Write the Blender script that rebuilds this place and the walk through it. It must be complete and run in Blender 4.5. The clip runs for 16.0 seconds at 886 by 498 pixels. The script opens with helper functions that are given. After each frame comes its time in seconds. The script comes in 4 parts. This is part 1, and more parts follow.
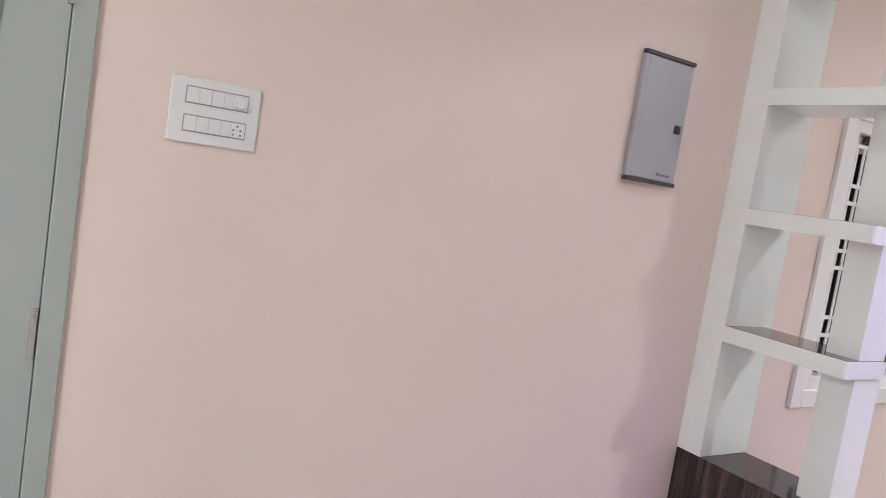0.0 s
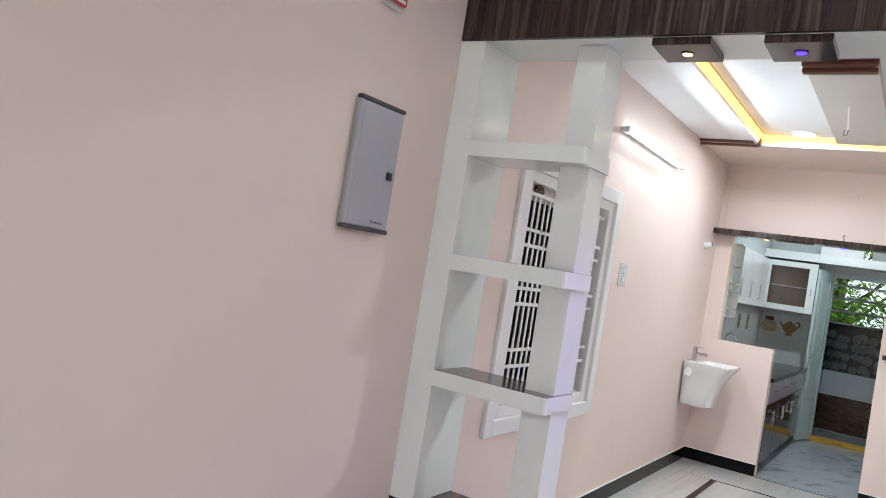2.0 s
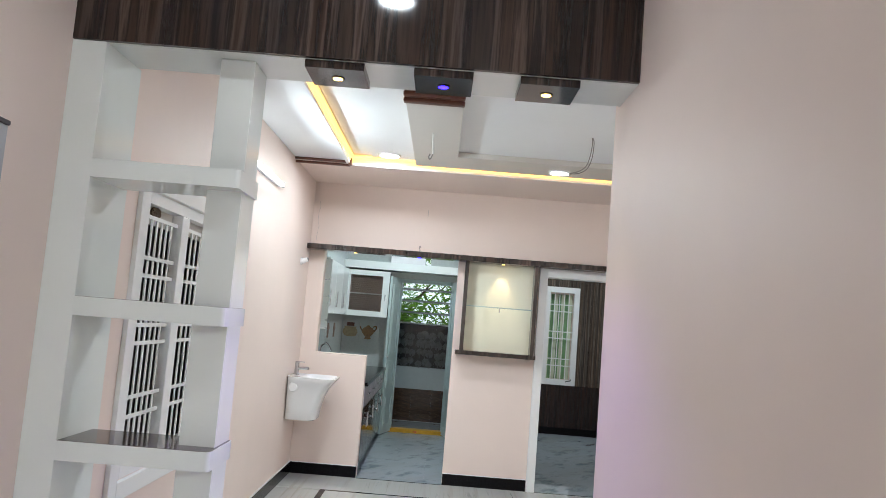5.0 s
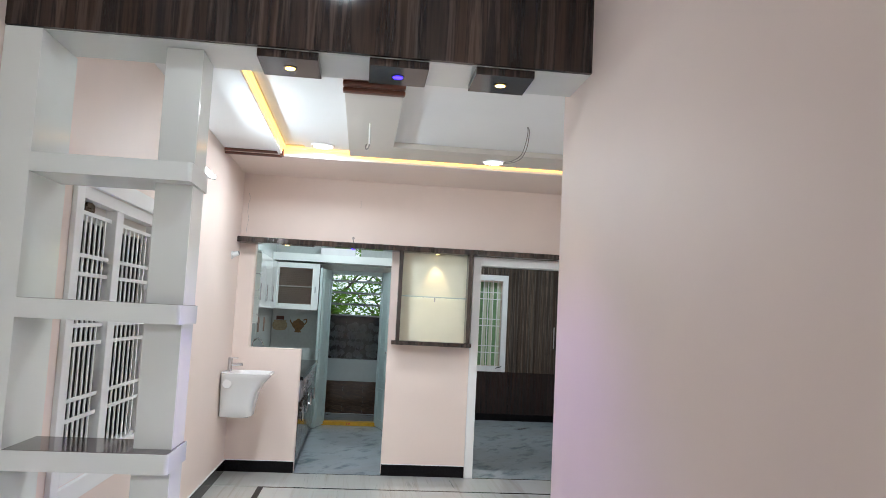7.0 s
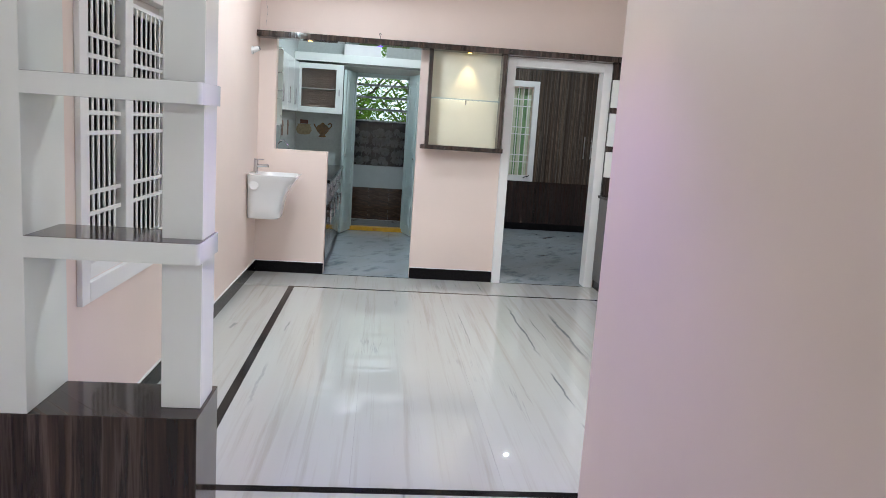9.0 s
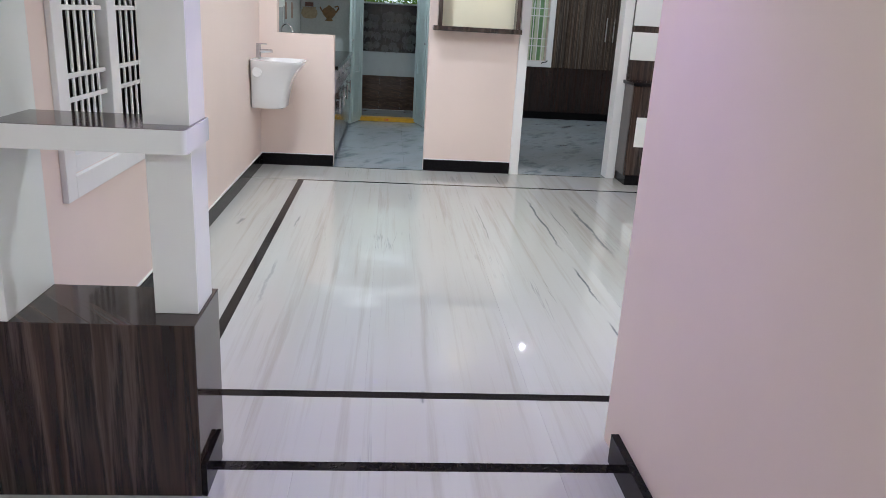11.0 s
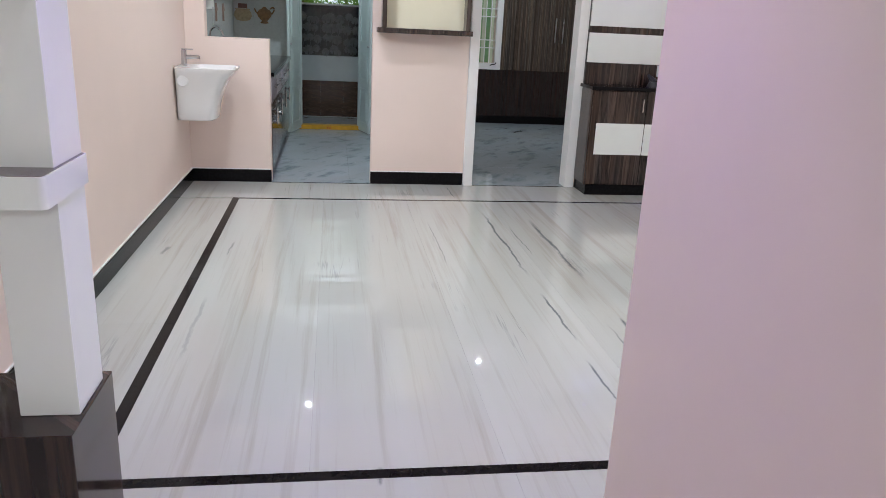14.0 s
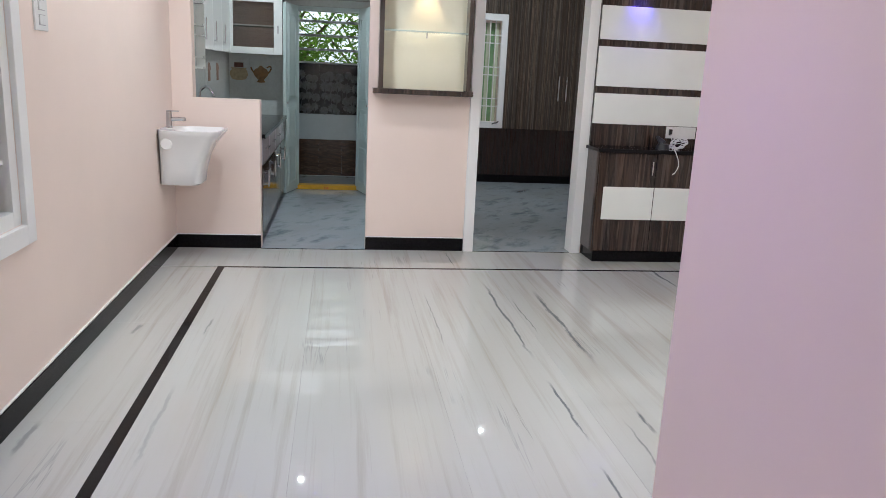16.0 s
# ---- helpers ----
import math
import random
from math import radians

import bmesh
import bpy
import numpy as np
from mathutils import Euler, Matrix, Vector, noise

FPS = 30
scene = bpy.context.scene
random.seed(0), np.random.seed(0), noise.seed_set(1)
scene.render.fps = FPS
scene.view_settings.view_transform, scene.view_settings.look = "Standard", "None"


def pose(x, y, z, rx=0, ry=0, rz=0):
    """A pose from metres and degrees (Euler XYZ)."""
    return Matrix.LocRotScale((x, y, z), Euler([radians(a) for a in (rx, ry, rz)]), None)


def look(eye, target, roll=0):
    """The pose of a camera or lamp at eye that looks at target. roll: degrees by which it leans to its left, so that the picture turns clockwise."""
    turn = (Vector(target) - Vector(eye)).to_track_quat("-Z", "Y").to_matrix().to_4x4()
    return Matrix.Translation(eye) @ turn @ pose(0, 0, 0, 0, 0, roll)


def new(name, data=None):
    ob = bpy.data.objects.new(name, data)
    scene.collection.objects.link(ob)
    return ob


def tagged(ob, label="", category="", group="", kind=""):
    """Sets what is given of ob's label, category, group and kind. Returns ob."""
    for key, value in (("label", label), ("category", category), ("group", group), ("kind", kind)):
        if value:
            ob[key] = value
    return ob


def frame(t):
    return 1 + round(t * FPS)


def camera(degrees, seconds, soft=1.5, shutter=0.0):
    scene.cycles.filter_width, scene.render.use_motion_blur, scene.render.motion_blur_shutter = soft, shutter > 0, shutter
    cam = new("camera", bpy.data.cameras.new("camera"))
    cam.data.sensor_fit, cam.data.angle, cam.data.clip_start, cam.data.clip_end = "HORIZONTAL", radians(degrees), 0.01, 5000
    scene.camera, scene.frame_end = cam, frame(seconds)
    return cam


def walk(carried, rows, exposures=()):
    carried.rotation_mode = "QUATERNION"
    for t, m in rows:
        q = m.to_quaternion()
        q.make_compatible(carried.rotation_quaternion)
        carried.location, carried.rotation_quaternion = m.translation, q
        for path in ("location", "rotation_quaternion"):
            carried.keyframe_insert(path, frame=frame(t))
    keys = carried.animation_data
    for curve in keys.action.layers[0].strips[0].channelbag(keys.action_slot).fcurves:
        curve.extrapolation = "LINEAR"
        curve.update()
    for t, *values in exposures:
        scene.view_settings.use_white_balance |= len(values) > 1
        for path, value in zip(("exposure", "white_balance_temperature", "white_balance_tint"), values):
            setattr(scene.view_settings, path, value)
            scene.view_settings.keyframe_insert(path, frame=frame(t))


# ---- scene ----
PATH = [
    (0, (1.924, -7.239, 1.434), (0.245, -6.169, 1.248), 9.0),
    (0.5, (1.857, -7.234, 1.44), (0.281, -6.01, 1.302), 9.2),
    (1, (1.769, -7.247, 1.463), (0.362, -5.827, 1.383), 9.0),
    (1.5, (1.719, -7.251, 1.477), (0.473, -5.686, 1.45), 9.1),
    (2, (1.665, -7.243, 1.482), (0.586, -5.56, 1.504), 9.1),
    (2.5, (1.598, -7.236, 1.481), (0.702, -5.449, 1.553), 8.7),
    (3, (1.524, -7.218, 1.489), (0.813, -5.352, 1.597), 8.1),
    (3.5, (1.468, -7.202, 1.502), (0.939, -5.278, 1.638), 7.7),
    (4, (1.422, -7.189, 1.501), (1.068, -5.227, 1.663), 7.2),
    (4.5, (1.363, -7.18, 1.505), (1.209, -5.194, 1.688), 6.2),
    (5, (1.3, -7.175, 1.513), (1.293, -5.184, 1.705), 4.6),
    (7.3, (1.162, -7.168, 1.505), (1.376, -5.187, 1.674), 3.0),
    (7.5, (1.157, -7.131, 1.492), (1.376, -5.148, 1.64), 3.1),
    (8, (1.163, -7.127, 1.488), (1.38, -5.139, 1.539), 3.6),
    (8.5, (1.133, -7.033, 1.452), (1.317, -5.045, 1.348), 3.7),
    (9, (1.119, -6.936, 1.423), (1.296, -4.969, 1.103), 3.8),
    (9.5, (1.122, -6.875, 1.409), (1.292, -4.933, 0.96), 3.7),
    (10, (1.121, -6.815, 1.39), (1.263, -4.885, 0.883), 3.2),
    (12.3, (1.113, -6.471, 1.346), (1.342, -4.597, 0.685), 3.3),
    (12.5, (1.11, -6.438, 1.348), (1.361, -4.564, 0.699), 3.4),
    (13, (1.107, -6.342, 1.352), (1.391, -4.463, 0.73), 3.4),
    (13.5, (1.112, -6.259, 1.351), (1.403, -4.377, 0.739), 3.1),
    (14, (1.129, -6.188, 1.354), (1.42, -4.299, 0.765), 2.8),
    (14.5, (1.157, -6.08, 1.357), (1.445, -4.173, 0.825), 2.6),
    (15, (1.18, -5.987, 1.381), (1.467, -4.074, 0.873), 2.7),
    (15.5, (1.213, -5.911, 1.386), (1.49, -3.988, 0.912), 2.7),
    (16, (1.216, -5.821, 1.386), (1.496, -3.894, 0.931), 2.7),
]
cam = camera(61.2, 16.0, soft=0.8)
walk(cam, [(t, look(eye, target, roll)) for t, eye, target, roll in PATH], exposures=[(0.0, 0.20, 6180, 11.5), (1.0, 0.10, 6080, 9.5), (2.0, 0.0, 6020, 7.5), (3.5, 0.0, 5980, 5), (5.0, 0.0, 5940, 4), (8.5, 0.0, 5920, 6), (10.0, -0.02, 5880, 7), (12.5, -0.01, 5940, 8.5), (16.0, -0.06, 6050, 9)])

# ---- world and light ----
world = bpy.data.worlds.new("world")
scene.world = world
world.use_nodes = True
wn = world.node_tree
sky = wn.nodes.new("ShaderNodeTexSky")
sky.sky_type = "NISHITA"
sky.sun_disc = False
sky.sun_elevation = radians(55)
sky.sun_rotation = radians(69)
wn.nodes["Background"].inputs["Strength"].default_value = 0.15
wn.links.new(sky.outputs[0], wn.nodes["Background"].inputs["Color"])

sun = new("sun", bpy.data.lights.new("sun", "SUN"))
sun.data.energy = 4.5
sun.data.angle = radians(0.6)
sun.data.color = (1.0, 0.95, 0.88)
sun.matrix_world = look((0, 0, 20), (-0.8, -0.3, 20 - 1.22))


def area(name, at, target, watts, sx, sy, color, shape="RECTANGLE", spread=180):
    d = bpy.data.lights.new(name, "AREA")
    d.energy, d.size, d.size_y, d.shape, d.color, d.spread = watts, sx, sy, shape, color, radians(spread)
    o = new(name, d)
    o.matrix_world = look(at, target)
    return o


def spot(name, at, target, watts, color, cone=70, blend=0.7, size=0.02):
    d = bpy.data.lights.new(name, "SPOT")
    d.energy, d.spot_size, d.spot_blend, d.color, d.shadow_soft_size = watts, radians(cone), blend, color, size
    o = new(name, d)
    o.matrix_world = look(at, target)
    return o


COOL = (0.90, 0.97, 1.0)
NEUTRAL = (0.965, 0.98, 1.0)
WARM = (1.0, 0.72, 0.38)
BLUE = (0.36, 0.20, 1.0)
# tube on the hall's left wall, round ceiling lights, entry panel lights, kitchen and bedroom lights, plus two unseen
# fills
tube_lamp = area("tube_lamp", (0.075, -2.25, 2.432), (2.0, -2.25, 1.4), 23, 1.2, 0.03, COOL)
hall_lamp_a = area("hall_lamp_a", (0.79, -1.22, 2.79), (0.79, -1.22, 0), 20, 0.16, 0.16, NEUTRAL, "DISK")
hall_lamp_b = area("hall_lamp_b", (2.16, -1.27, 2.765), (2.16, -1.27, 0), 21, 0.16, 0.16, NEUTRAL, "DISK")
# unseen fill, added to brighten the right side of the hall
hall_fill_lamp = area("hall_fill_lamp", (2.9, -3.3, 2.79), (2.9, -3.3, 0), 38, 0.16, 0.16, NEUTRAL, "DISK")
entry_lamp_a = area("entry_lamp_a", (1.02, -5.36, 2.79), (1.02, -5.36, 0), 4.0, 0.14, 0.14, NEUTRAL, "DISK")
# unseen fill, set back so it misses the right partition wall
entry_fill_lamp = area("entry_fill_lamp", (2.0, -8.9, 2.79), (2.0, -8.9, 0), 66, 0.34, 0.34, COOL, "DISK")
kitchen_lamp = area("kitchen_lamp", (0.86, 1.62, 2.955), (0.86, 1.62, 0), 22, 0.045, 0.045, COOL, "DISK")
bedroom_lamp = area("bedroom_lamp", (3.04, 2.67, 2.955), (3.04, 2.67, 0), 25, 0.045, 0.045, COOL, "DISK")
spot("beam_spot_a", (0.89, -4.685, 2.292), (0.89, -4.685, 0), 5, WARM)
spot("beam_spot_b", (1.25, -4.685, 2.292), (1.25, -4.685, 0), 40, BLUE, 102, 1.0)
spot("beam_spot_c", (1.60, -4.685, 2.292), (1.60, -4.685, 0), 5, WARM)
spot("header_spot_a", (0.45, -0.09, 2.084), (0.45, -0.09, 0), 3, WARM)
spot("header_spot_b", (1.06, -0.09, 2.084), (1.06, -0.09, 0), 6, BLUE, 120, 1.0)
spot("header_spot_c", (1.86, -0.10, 2.084), (1.86, -0.01, 1.5), 7, WARM, 62)
spot("header_spot_d", (3.50, -0.10, 2.084), (3.50, -0.08, 1.2), 13, (0.10, 0.07, 1.0), 100, 1.0)

# ---- materials ----


def nodes_of(name):
    m = bpy.data.materials.new(name)
    m.use_nodes = True
    t = m.node_tree
    return m, t, t.nodes["Principled BSDF"]


def ramp(t, fac, stops):
    r = t.nodes.new("ShaderNodeValToRGB")
    e = r.color_ramp.elements
    while len(e) < len(stops):
        e.new(0.5)
    for el, (p, c) in zip(e, stops):
        el.position, el.color = p, (*c, 1)
    t.links.new(fac, r.inputs[0])
    return r.outputs[0]


def noise_tex(t, vec, scale, detail=4, rough=0.55, distort=0.0):
    n = t.nodes.new("ShaderNodeTexNoise")
    n.inputs["Scale"].default_value, n.inputs["Detail"].default_value = scale, detail
    n.inputs["Roughness"].default_value, n.inputs["Distortion"].default_value = rough, distort
    if vec is not None:
        t.links.new(vec, n.inputs["Vector"])
    return n.outputs[0]


def coords(t):
    return t.nodes.new("ShaderNodeTexCoord").outputs["Object"]


def mapped(t, vec, scale=(1, 1, 1), rot=(0, 0, 0)):
    m = t.nodes.new("ShaderNodeMapping")
    m.inputs["Scale"].default_value, m.inputs["Rotation"].default_value = scale, rot
    t.links.new(vec, m.inputs["Vector"])
    return m.outputs[0]


def bump(t, b, height, strength, dist=0.002):
    n = t.nodes.new("ShaderNodeBump")
    n.inputs["Strength"].default_value, n.inputs["Distance"].default_value = strength, dist
    t.links.new(height, n.inputs["Height"])
    t.links.new(n.outputs[0], b.inputs["Normal"])


def plain(name, color, rough=0.5, metal=0.0, vary=0.06, scale=6.0, grain=120.0, relief=0.15, coat=0.0):
    """A painted or moulded surface: soft blotches, fine grain, uneven gloss."""
    m, t, b = nodes_of(name)
    c = coords(t)
    lo = tuple(max(0, v * (1 - vary)) for v in color)
    hi = tuple(min(1, v * (1 + vary)) for v in color)
    n1 = noise_tex(t, c, scale, 5)
    t.links.new(ramp(t, n1, [(0.3, lo), (0.7, hi)]), b.inputs["Base Color"])
    n2 = noise_tex(t, c, grain, 3)
    bump(t, b, n2, relief, 0.001)
    mr = t.nodes.new("ShaderNodeMapRange")
    mr.inputs[3].default_value, mr.inputs[4].default_value = rough * 0.85, min(1, rough * 1.15)
    t.links.new(n1, mr.inputs[0])
    t.links.new(mr.outputs[0], b.inputs["Roughness"])
    b.inputs["Metallic"].default_value = metal
    b.inputs["Coat Weight"].default_value = coat
    b.inputs["Coat Roughness"].default_value = 0.05
    return m


def glow(name, color, strength):
    m, t, b = nodes_of(name)
    b.inputs["Base Color"].default_value = (*color, 1)
    b.inputs["Emission Color"].default_value = (*color, 1)
    b.inputs["Emission Strength"].default_value = strength
    return m


def wood(name, dark, mid, light, rough=0.10, scale=9.0, along=0.35):
    """Streaked laminate: bands run up the face, each of its own tone."""
    m, t, b = nodes_of(name)
    s = t.nodes.new("ShaderNodeSeparateXYZ")
    t.links.new(coords(t), s.inputs[0])
    add = t.nodes.new("ShaderNodeMath")
    t.links.new(s.outputs[0], add.inputs[0])
    t.links.new(s.outputs[1], add.inputs[1])
    com = t.nodes.new("ShaderNodeCombineXYZ")
    t.links.new(add.outputs[0], com.inputs[0])
    k = t.nodes.new("ShaderNodeMath")
    k.operation = "MULTIPLY"
    k.inputs[1].default_value = along / scale
    t.links.new(s.outputs[2], k.inputs[0])
    t.links.new(k.outputs[0], com.inputs[1])
    wide = noise_tex(t, com.outputs[0], scale, 2, 0.6)
    fine = noise_tex(t, com.outputs[0], scale * 8, 4, 0.6)
    mix = t.nodes.new("ShaderNodeMix")
    mix.inputs["Factor"].default_value = 0.20
    t.links.new(wide, mix.inputs["A"])
    t.links.new(fine, mix.inputs["B"])
    col = ramp(t, mix.outputs[0], [(0.38, dark), (0.46, mid), (0.50, dark), (0.545, light), (0.58, mid), (0.64, dark)])
    broad = noise_tex(t, com.outputs[0], scale * 0.45, 2, 0.5)
    hv = t.nodes.new("ShaderNodeHueSaturation")
    mr = t.nodes.new("ShaderNodeMapRange")
    mr.inputs[1].default_value, mr.inputs[2].default_value, mr.inputs[3].default_value, mr.inputs[4].default_value = 0.35, 0.65, 0.68, 1.32
    t.links.new(broad, mr.inputs[0])
    t.links.new(mr.outputs[0], hv.inputs["Value"])
    t.links.new(col, hv.inputs["Color"])
    # whole boards drift between a warm brown and a cooler grey brown
    cool = t.nodes.new("ShaderNodeMix")
    cool.data_type, cool.blend_type = "RGBA", "MULTIPLY"
    cool.inputs["Factor"].default_value = 1.0
    t.links.new(hv.outputs[0], cool.inputs[6])
    t.links.new(ramp(t, noise_tex(t, mapped(t, com.outputs[0], (1, 1, 1), (0, 0, 0.02)), scale * 0.7, 1, 0.4), [(0.40, (1.07, 0.98, 0.93)), (0.60, (0.92, 0.98, 1.06))]), cool.inputs[7])
    t.links.new(cool.outputs[2], b.inputs["Base Color"])
    b.inputs["Roughness"].default_value = rough
    bump(t, b, fine, 0.05, 0.0004)
    return m


def math_node(t, op, a, b=None):
    n = t.nodes.new("ShaderNodeMath")
    n.operation = op
    for k, v in enumerate((a, b)):
        if v is None:
            continue
        if isinstance(v, (int, float)):
            n.inputs[k].default_value = v
        else:
            t.links.new(v, n.inputs[k])
    return n.outputs[0]


def step(t, value, a, b):
    n = t.nodes.new("ShaderNodeMapRange")
    n.interpolation_type = "SMOOTHSTEP"
    n.inputs[1].default_value, n.inputs[2].default_value = a, b
    t.links.new(value, n.inputs[0])
    return n.outputs[0]


def marble(name, base, streak, vein, rough=0.05, turn=0.0, stretch=0.05, veins=(), scale=11):
    """Polished marble: long pale streaks and a few dark veins; each slab differs a little in tone."""
    m, t, b = nodes_of(name)
    info = t.nodes.new("ShaderNodeObjectInfo")
    place = t.nodes.new("ShaderNodeNewGeometry").outputs["Position"]
    v = mapped(t, mapped(t, place, (1, 1, 1), (0, 0, turn)), (1, stretch, 1))
    n1 = noise_tex(t, v, scale, 8, 0.66, 0.15)
    bump(t, b, noise_tex(t, mapped(t, place, (1, 0.5, 1)), 11, 2), 0.07, 0.0008)
    col = ramp(t, n1, [(0.34, streak), (0.47, base), (0.58, base), (0.70, streak)])
    n2 = noise_tex(t, mapped(t, v, (1, 1, 1)), 3.1, 4, 0.6, 0.3)
    tone = t.nodes.new("ShaderNodeMix")
    tone.data_type = "RGBA"
    tone.blend_type = "MULTIPLY"
    tone.inputs["Factor"].default_value = 1.0
    t.links.new(col, tone.inputs[6])
    t.links.new(ramp(t, n2, [(0.35, (0.95, 0.92, 0.88)), (0.62, (1.0, 1.0, 0.995))]), tone.inputs[7])
    slab_tone = t.nodes.new("ShaderNodeHueSaturation")
    t.links.new(math_node(t, "ADD", math_node(t, "MULTIPLY", info.outputs["Random"], 0.07), 0.965), slab_tone.inputs["Value"])
    t.links.new(tone.outputs[2], slab_tone.inputs["Color"])
    out = slab_tone.outputs[0]
    # thin, broken grey threads along the grain
    thread = math_node(t, "ABSOLUTE", math_node(t, "SUBTRACT", noise_tex(t, v, 5.3, 5, 0.6, 0.6), 0.5))
    mask = math_node(t, "MULTIPLY", math_node(t, "SUBTRACT", 1.0, step(t, thread, 0.0, 0.012)), step(t, noise_tex(t, mapped(t, place, (1, 0.6, 1)), 1.9, 3), 0.56, 0.68))
    mask = math_node(t, "MULTIPLY", mask, 0.32)
    if veins:
        s3 = t.nodes.new("ShaderNodeSeparateXYZ")
        t.links.new(place, s3.inputs[0])
        wob = math_node(t, "MULTIPLY", math_node(t, "SUBTRACT", noise_tex(t, mapped(t, place, (0.3, 1.7, 1)), 2.0, 4, 0.6), 0.5), 0.055)
        rag = noise_tex(t, mapped(t, place, (60, 5, 1)), 1.0, 4, 0.7)
        for x0, y0, y1, w, k in veins:
            d = math_node(t, "ABSOLUTE", math_node(t, "SUBTRACT", math_node(t, "ADD", s3.outputs[0], wob), x0))
            d = math_node(t, "ADD", d, math_node(t, "MULTIPLY", math_node(t, "SUBTRACT", rag, 0.45), w * 2.2))
            line = math_node(t, "SUBTRACT", 1.0, step(t, d, w * 0.2, w))
            ends = math_node(t, "MULTIPLY", step(t, s3.outputs[1], y0, y0 + (y1 - y0) * 0.25), math_node(t, "SUBTRACT", 1.0, step(t, s3.outputs[1], y1 - (y1 - y0) * 0.25, y1)))
            mask = math_node(t, "MAXIMUM", mask, math_node(t, "MULTIPLY", math_node(t, "MULTIPLY", line, ends), k))
    mix = t.nodes.new("ShaderNodeMix")
    mix.data_type = "RGBA"
    t.links.new(mask, mix.inputs["Factor"])
    t.links.new(out, mix.inputs[6])
    mix.inputs[7].default_value = (*vein, 1)
    t.links.new(mix.outputs[2], b.inputs["Base Color"])
    b.inputs["Roughness"].default_value = rough
    return m


def clear(name, tint=(0.9, 0.97, 0.95), rough=0.0, ior=1.45):
    m, t, b = nodes_of(name)
    b.inputs["Base Color"].default_value = (*tint, 1)
    b.inputs["Transmission Weight"].default_value = 1.0
    b.inputs["Roughness"].default_value = rough
    b.inputs["IOR"].default_value = ior
    return m


PINK = plain("peach_wall_enamel", (0.825, 0.698, 0.630), 0.46, vary=0.03, scale=1.3, grain=90, relief=0.06)
PINK.node_tree.nodes["Principled BSDF"].inputs["Specular IOR Level"].default_value = 0.15
CEIL = plain("ceiling_paint", (0.82, 0.82, 0.82), 0.6, vary=0.02, scale=1.5)
BEIGE = plain("beige_ceiling_paint", (0.62, 0.58, 0.53), 0.55, vary=0.03, scale=1.5)
WHITE_LAM = plain("white_laminate", (0.87, 0.90, 0.87), 0.10, vary=0.03, scale=2.5, relief=0.03)
WHITE_PAINT = plain("white_enamel", (0.85, 0.85, 0.84), 0.34, vary=0.015, scale=3)
WHITE_PVC = plain("white_plastic", (0.80, 0.80, 0.79), 0.25, vary=0.03)
CREAM = plain("cream_board", (0.80, 0.77, 0.61), 0.55, vary=0.03, scale=3)
DARK_WOOD = wood("dark_streaked_laminate", (0.016, 0.011, 0.010), (0.048, 0.031, 0.024), (0.088, 0.062, 0.050), 0.085)
BED_WOOD = wood("brown_wardrobe_laminate", (0.034, 0.026, 0.020), (0.078, 0.060, 0.046), (0.15, 0.12, 0.094), 0.26, 45)
DEEP_WOOD = wood("deep_brown_laminate", (0.012, 0.007, 0.006), (0.022, 0.013, 0.011), (0.035, 0.02, 0.017), 0.25, 40)
SLAT_WOOD = plain("reddish_brown_moulding", (0.13, 0.045, 0.028), 0.3, vary=0.2, scale=20)
BROWN_TOP = plain("brown_shelf_top", (0.085, 0.062, 0.055), 0.07, vary=0.25, scale=18, relief=0.02)
GRANITE = plain("black_granite", (0.009, 0.008, 0.009), 0.10, vary=0.35, scale=60, relief=0.02)
VEINS = ((2.515, -2.48, -1.08, 0.020, 0.85), (2.212, -2.40, -0.90, 0.013, 0.85), (2.33, -2.0, -1.3, 0.006, 0.6), (2.21, -3.25, -2.6, 0.010, 0.9), (2.198, -3.9, -3.4, 0.009, 0.85), (3.59, -1.05, -0.5, 0.016, 0.9),
         (0.53, -2.0, -1.7, 0.010, 0.45), (0.52, -3.4, -2.6, 0.014, 0.3), (0.169, -1.98, -1.8, 0.018, 0.5), (0.082, -3.25, -2.95, 0.018, 0.45), (2.078, -0.50, -0.06, 0.006, 0.8), (2.51, -3.18, -2.95, 0.014, 0.9),
         (2.42, -4.0, -3.0, 0.008, 0.6), (1.78, -2.2, -1.2, 0.006, 0.5), (1.275, -4.25, -4.14, 0.012, 0.7))
FLOOR_M = marble("white_marble", (0.505, 0.515, 0.495), (0.435, 0.425, 0.39), (0.13, 0.14, 0.15), 0.018, stretch=0.03, veins=VEINS)
FLOOR_M.node_tree.nodes["Principled BSDF"].inputs["Specular IOR Level"].default_value = 0.36
GREY_M = marble("grey_marble", (0.40, 0.45, 0.49), (0.20, 0.25, 0.29), (0.08, 0.10, 0.12), 0.03, 0.6, 0.45, scale=4)
GRANITE.node_tree.nodes["Principled BSDF"].inputs["Specular IOR Level"].default_value = 0.09
GROUT = plain("floor_bed", (0.50, 0.49, 0.47), 0.7)
CHROME = plain("chrome", (0.55, 0.56, 0.58), 0.10, 1.0, vary=0.02, relief=0.01)
STEEL = plain("brushed_steel", (0.55, 0.55, 0.56), 0.28, 1.0, vary=0.05)
CERAMIC = plain("white_ceramic", (0.80, 0.80, 0.80), 0.06, vary=0.01, relief=0.0)
PANEL_GREY = plain("grey_powder_coat", (0.40, 0.40, 0.43), 0.42, vary=0.03, grain=400)
PANEL_DARK = plain("dark_brown_plastic", (0.055, 0.045, 0.05), 0.45)
BLACK = plain("black_plastic", (0.012, 0.012, 0.014), 0.35)
RED = plain("red_plastic", (0.55, 0.05, 0.03), 0.35)
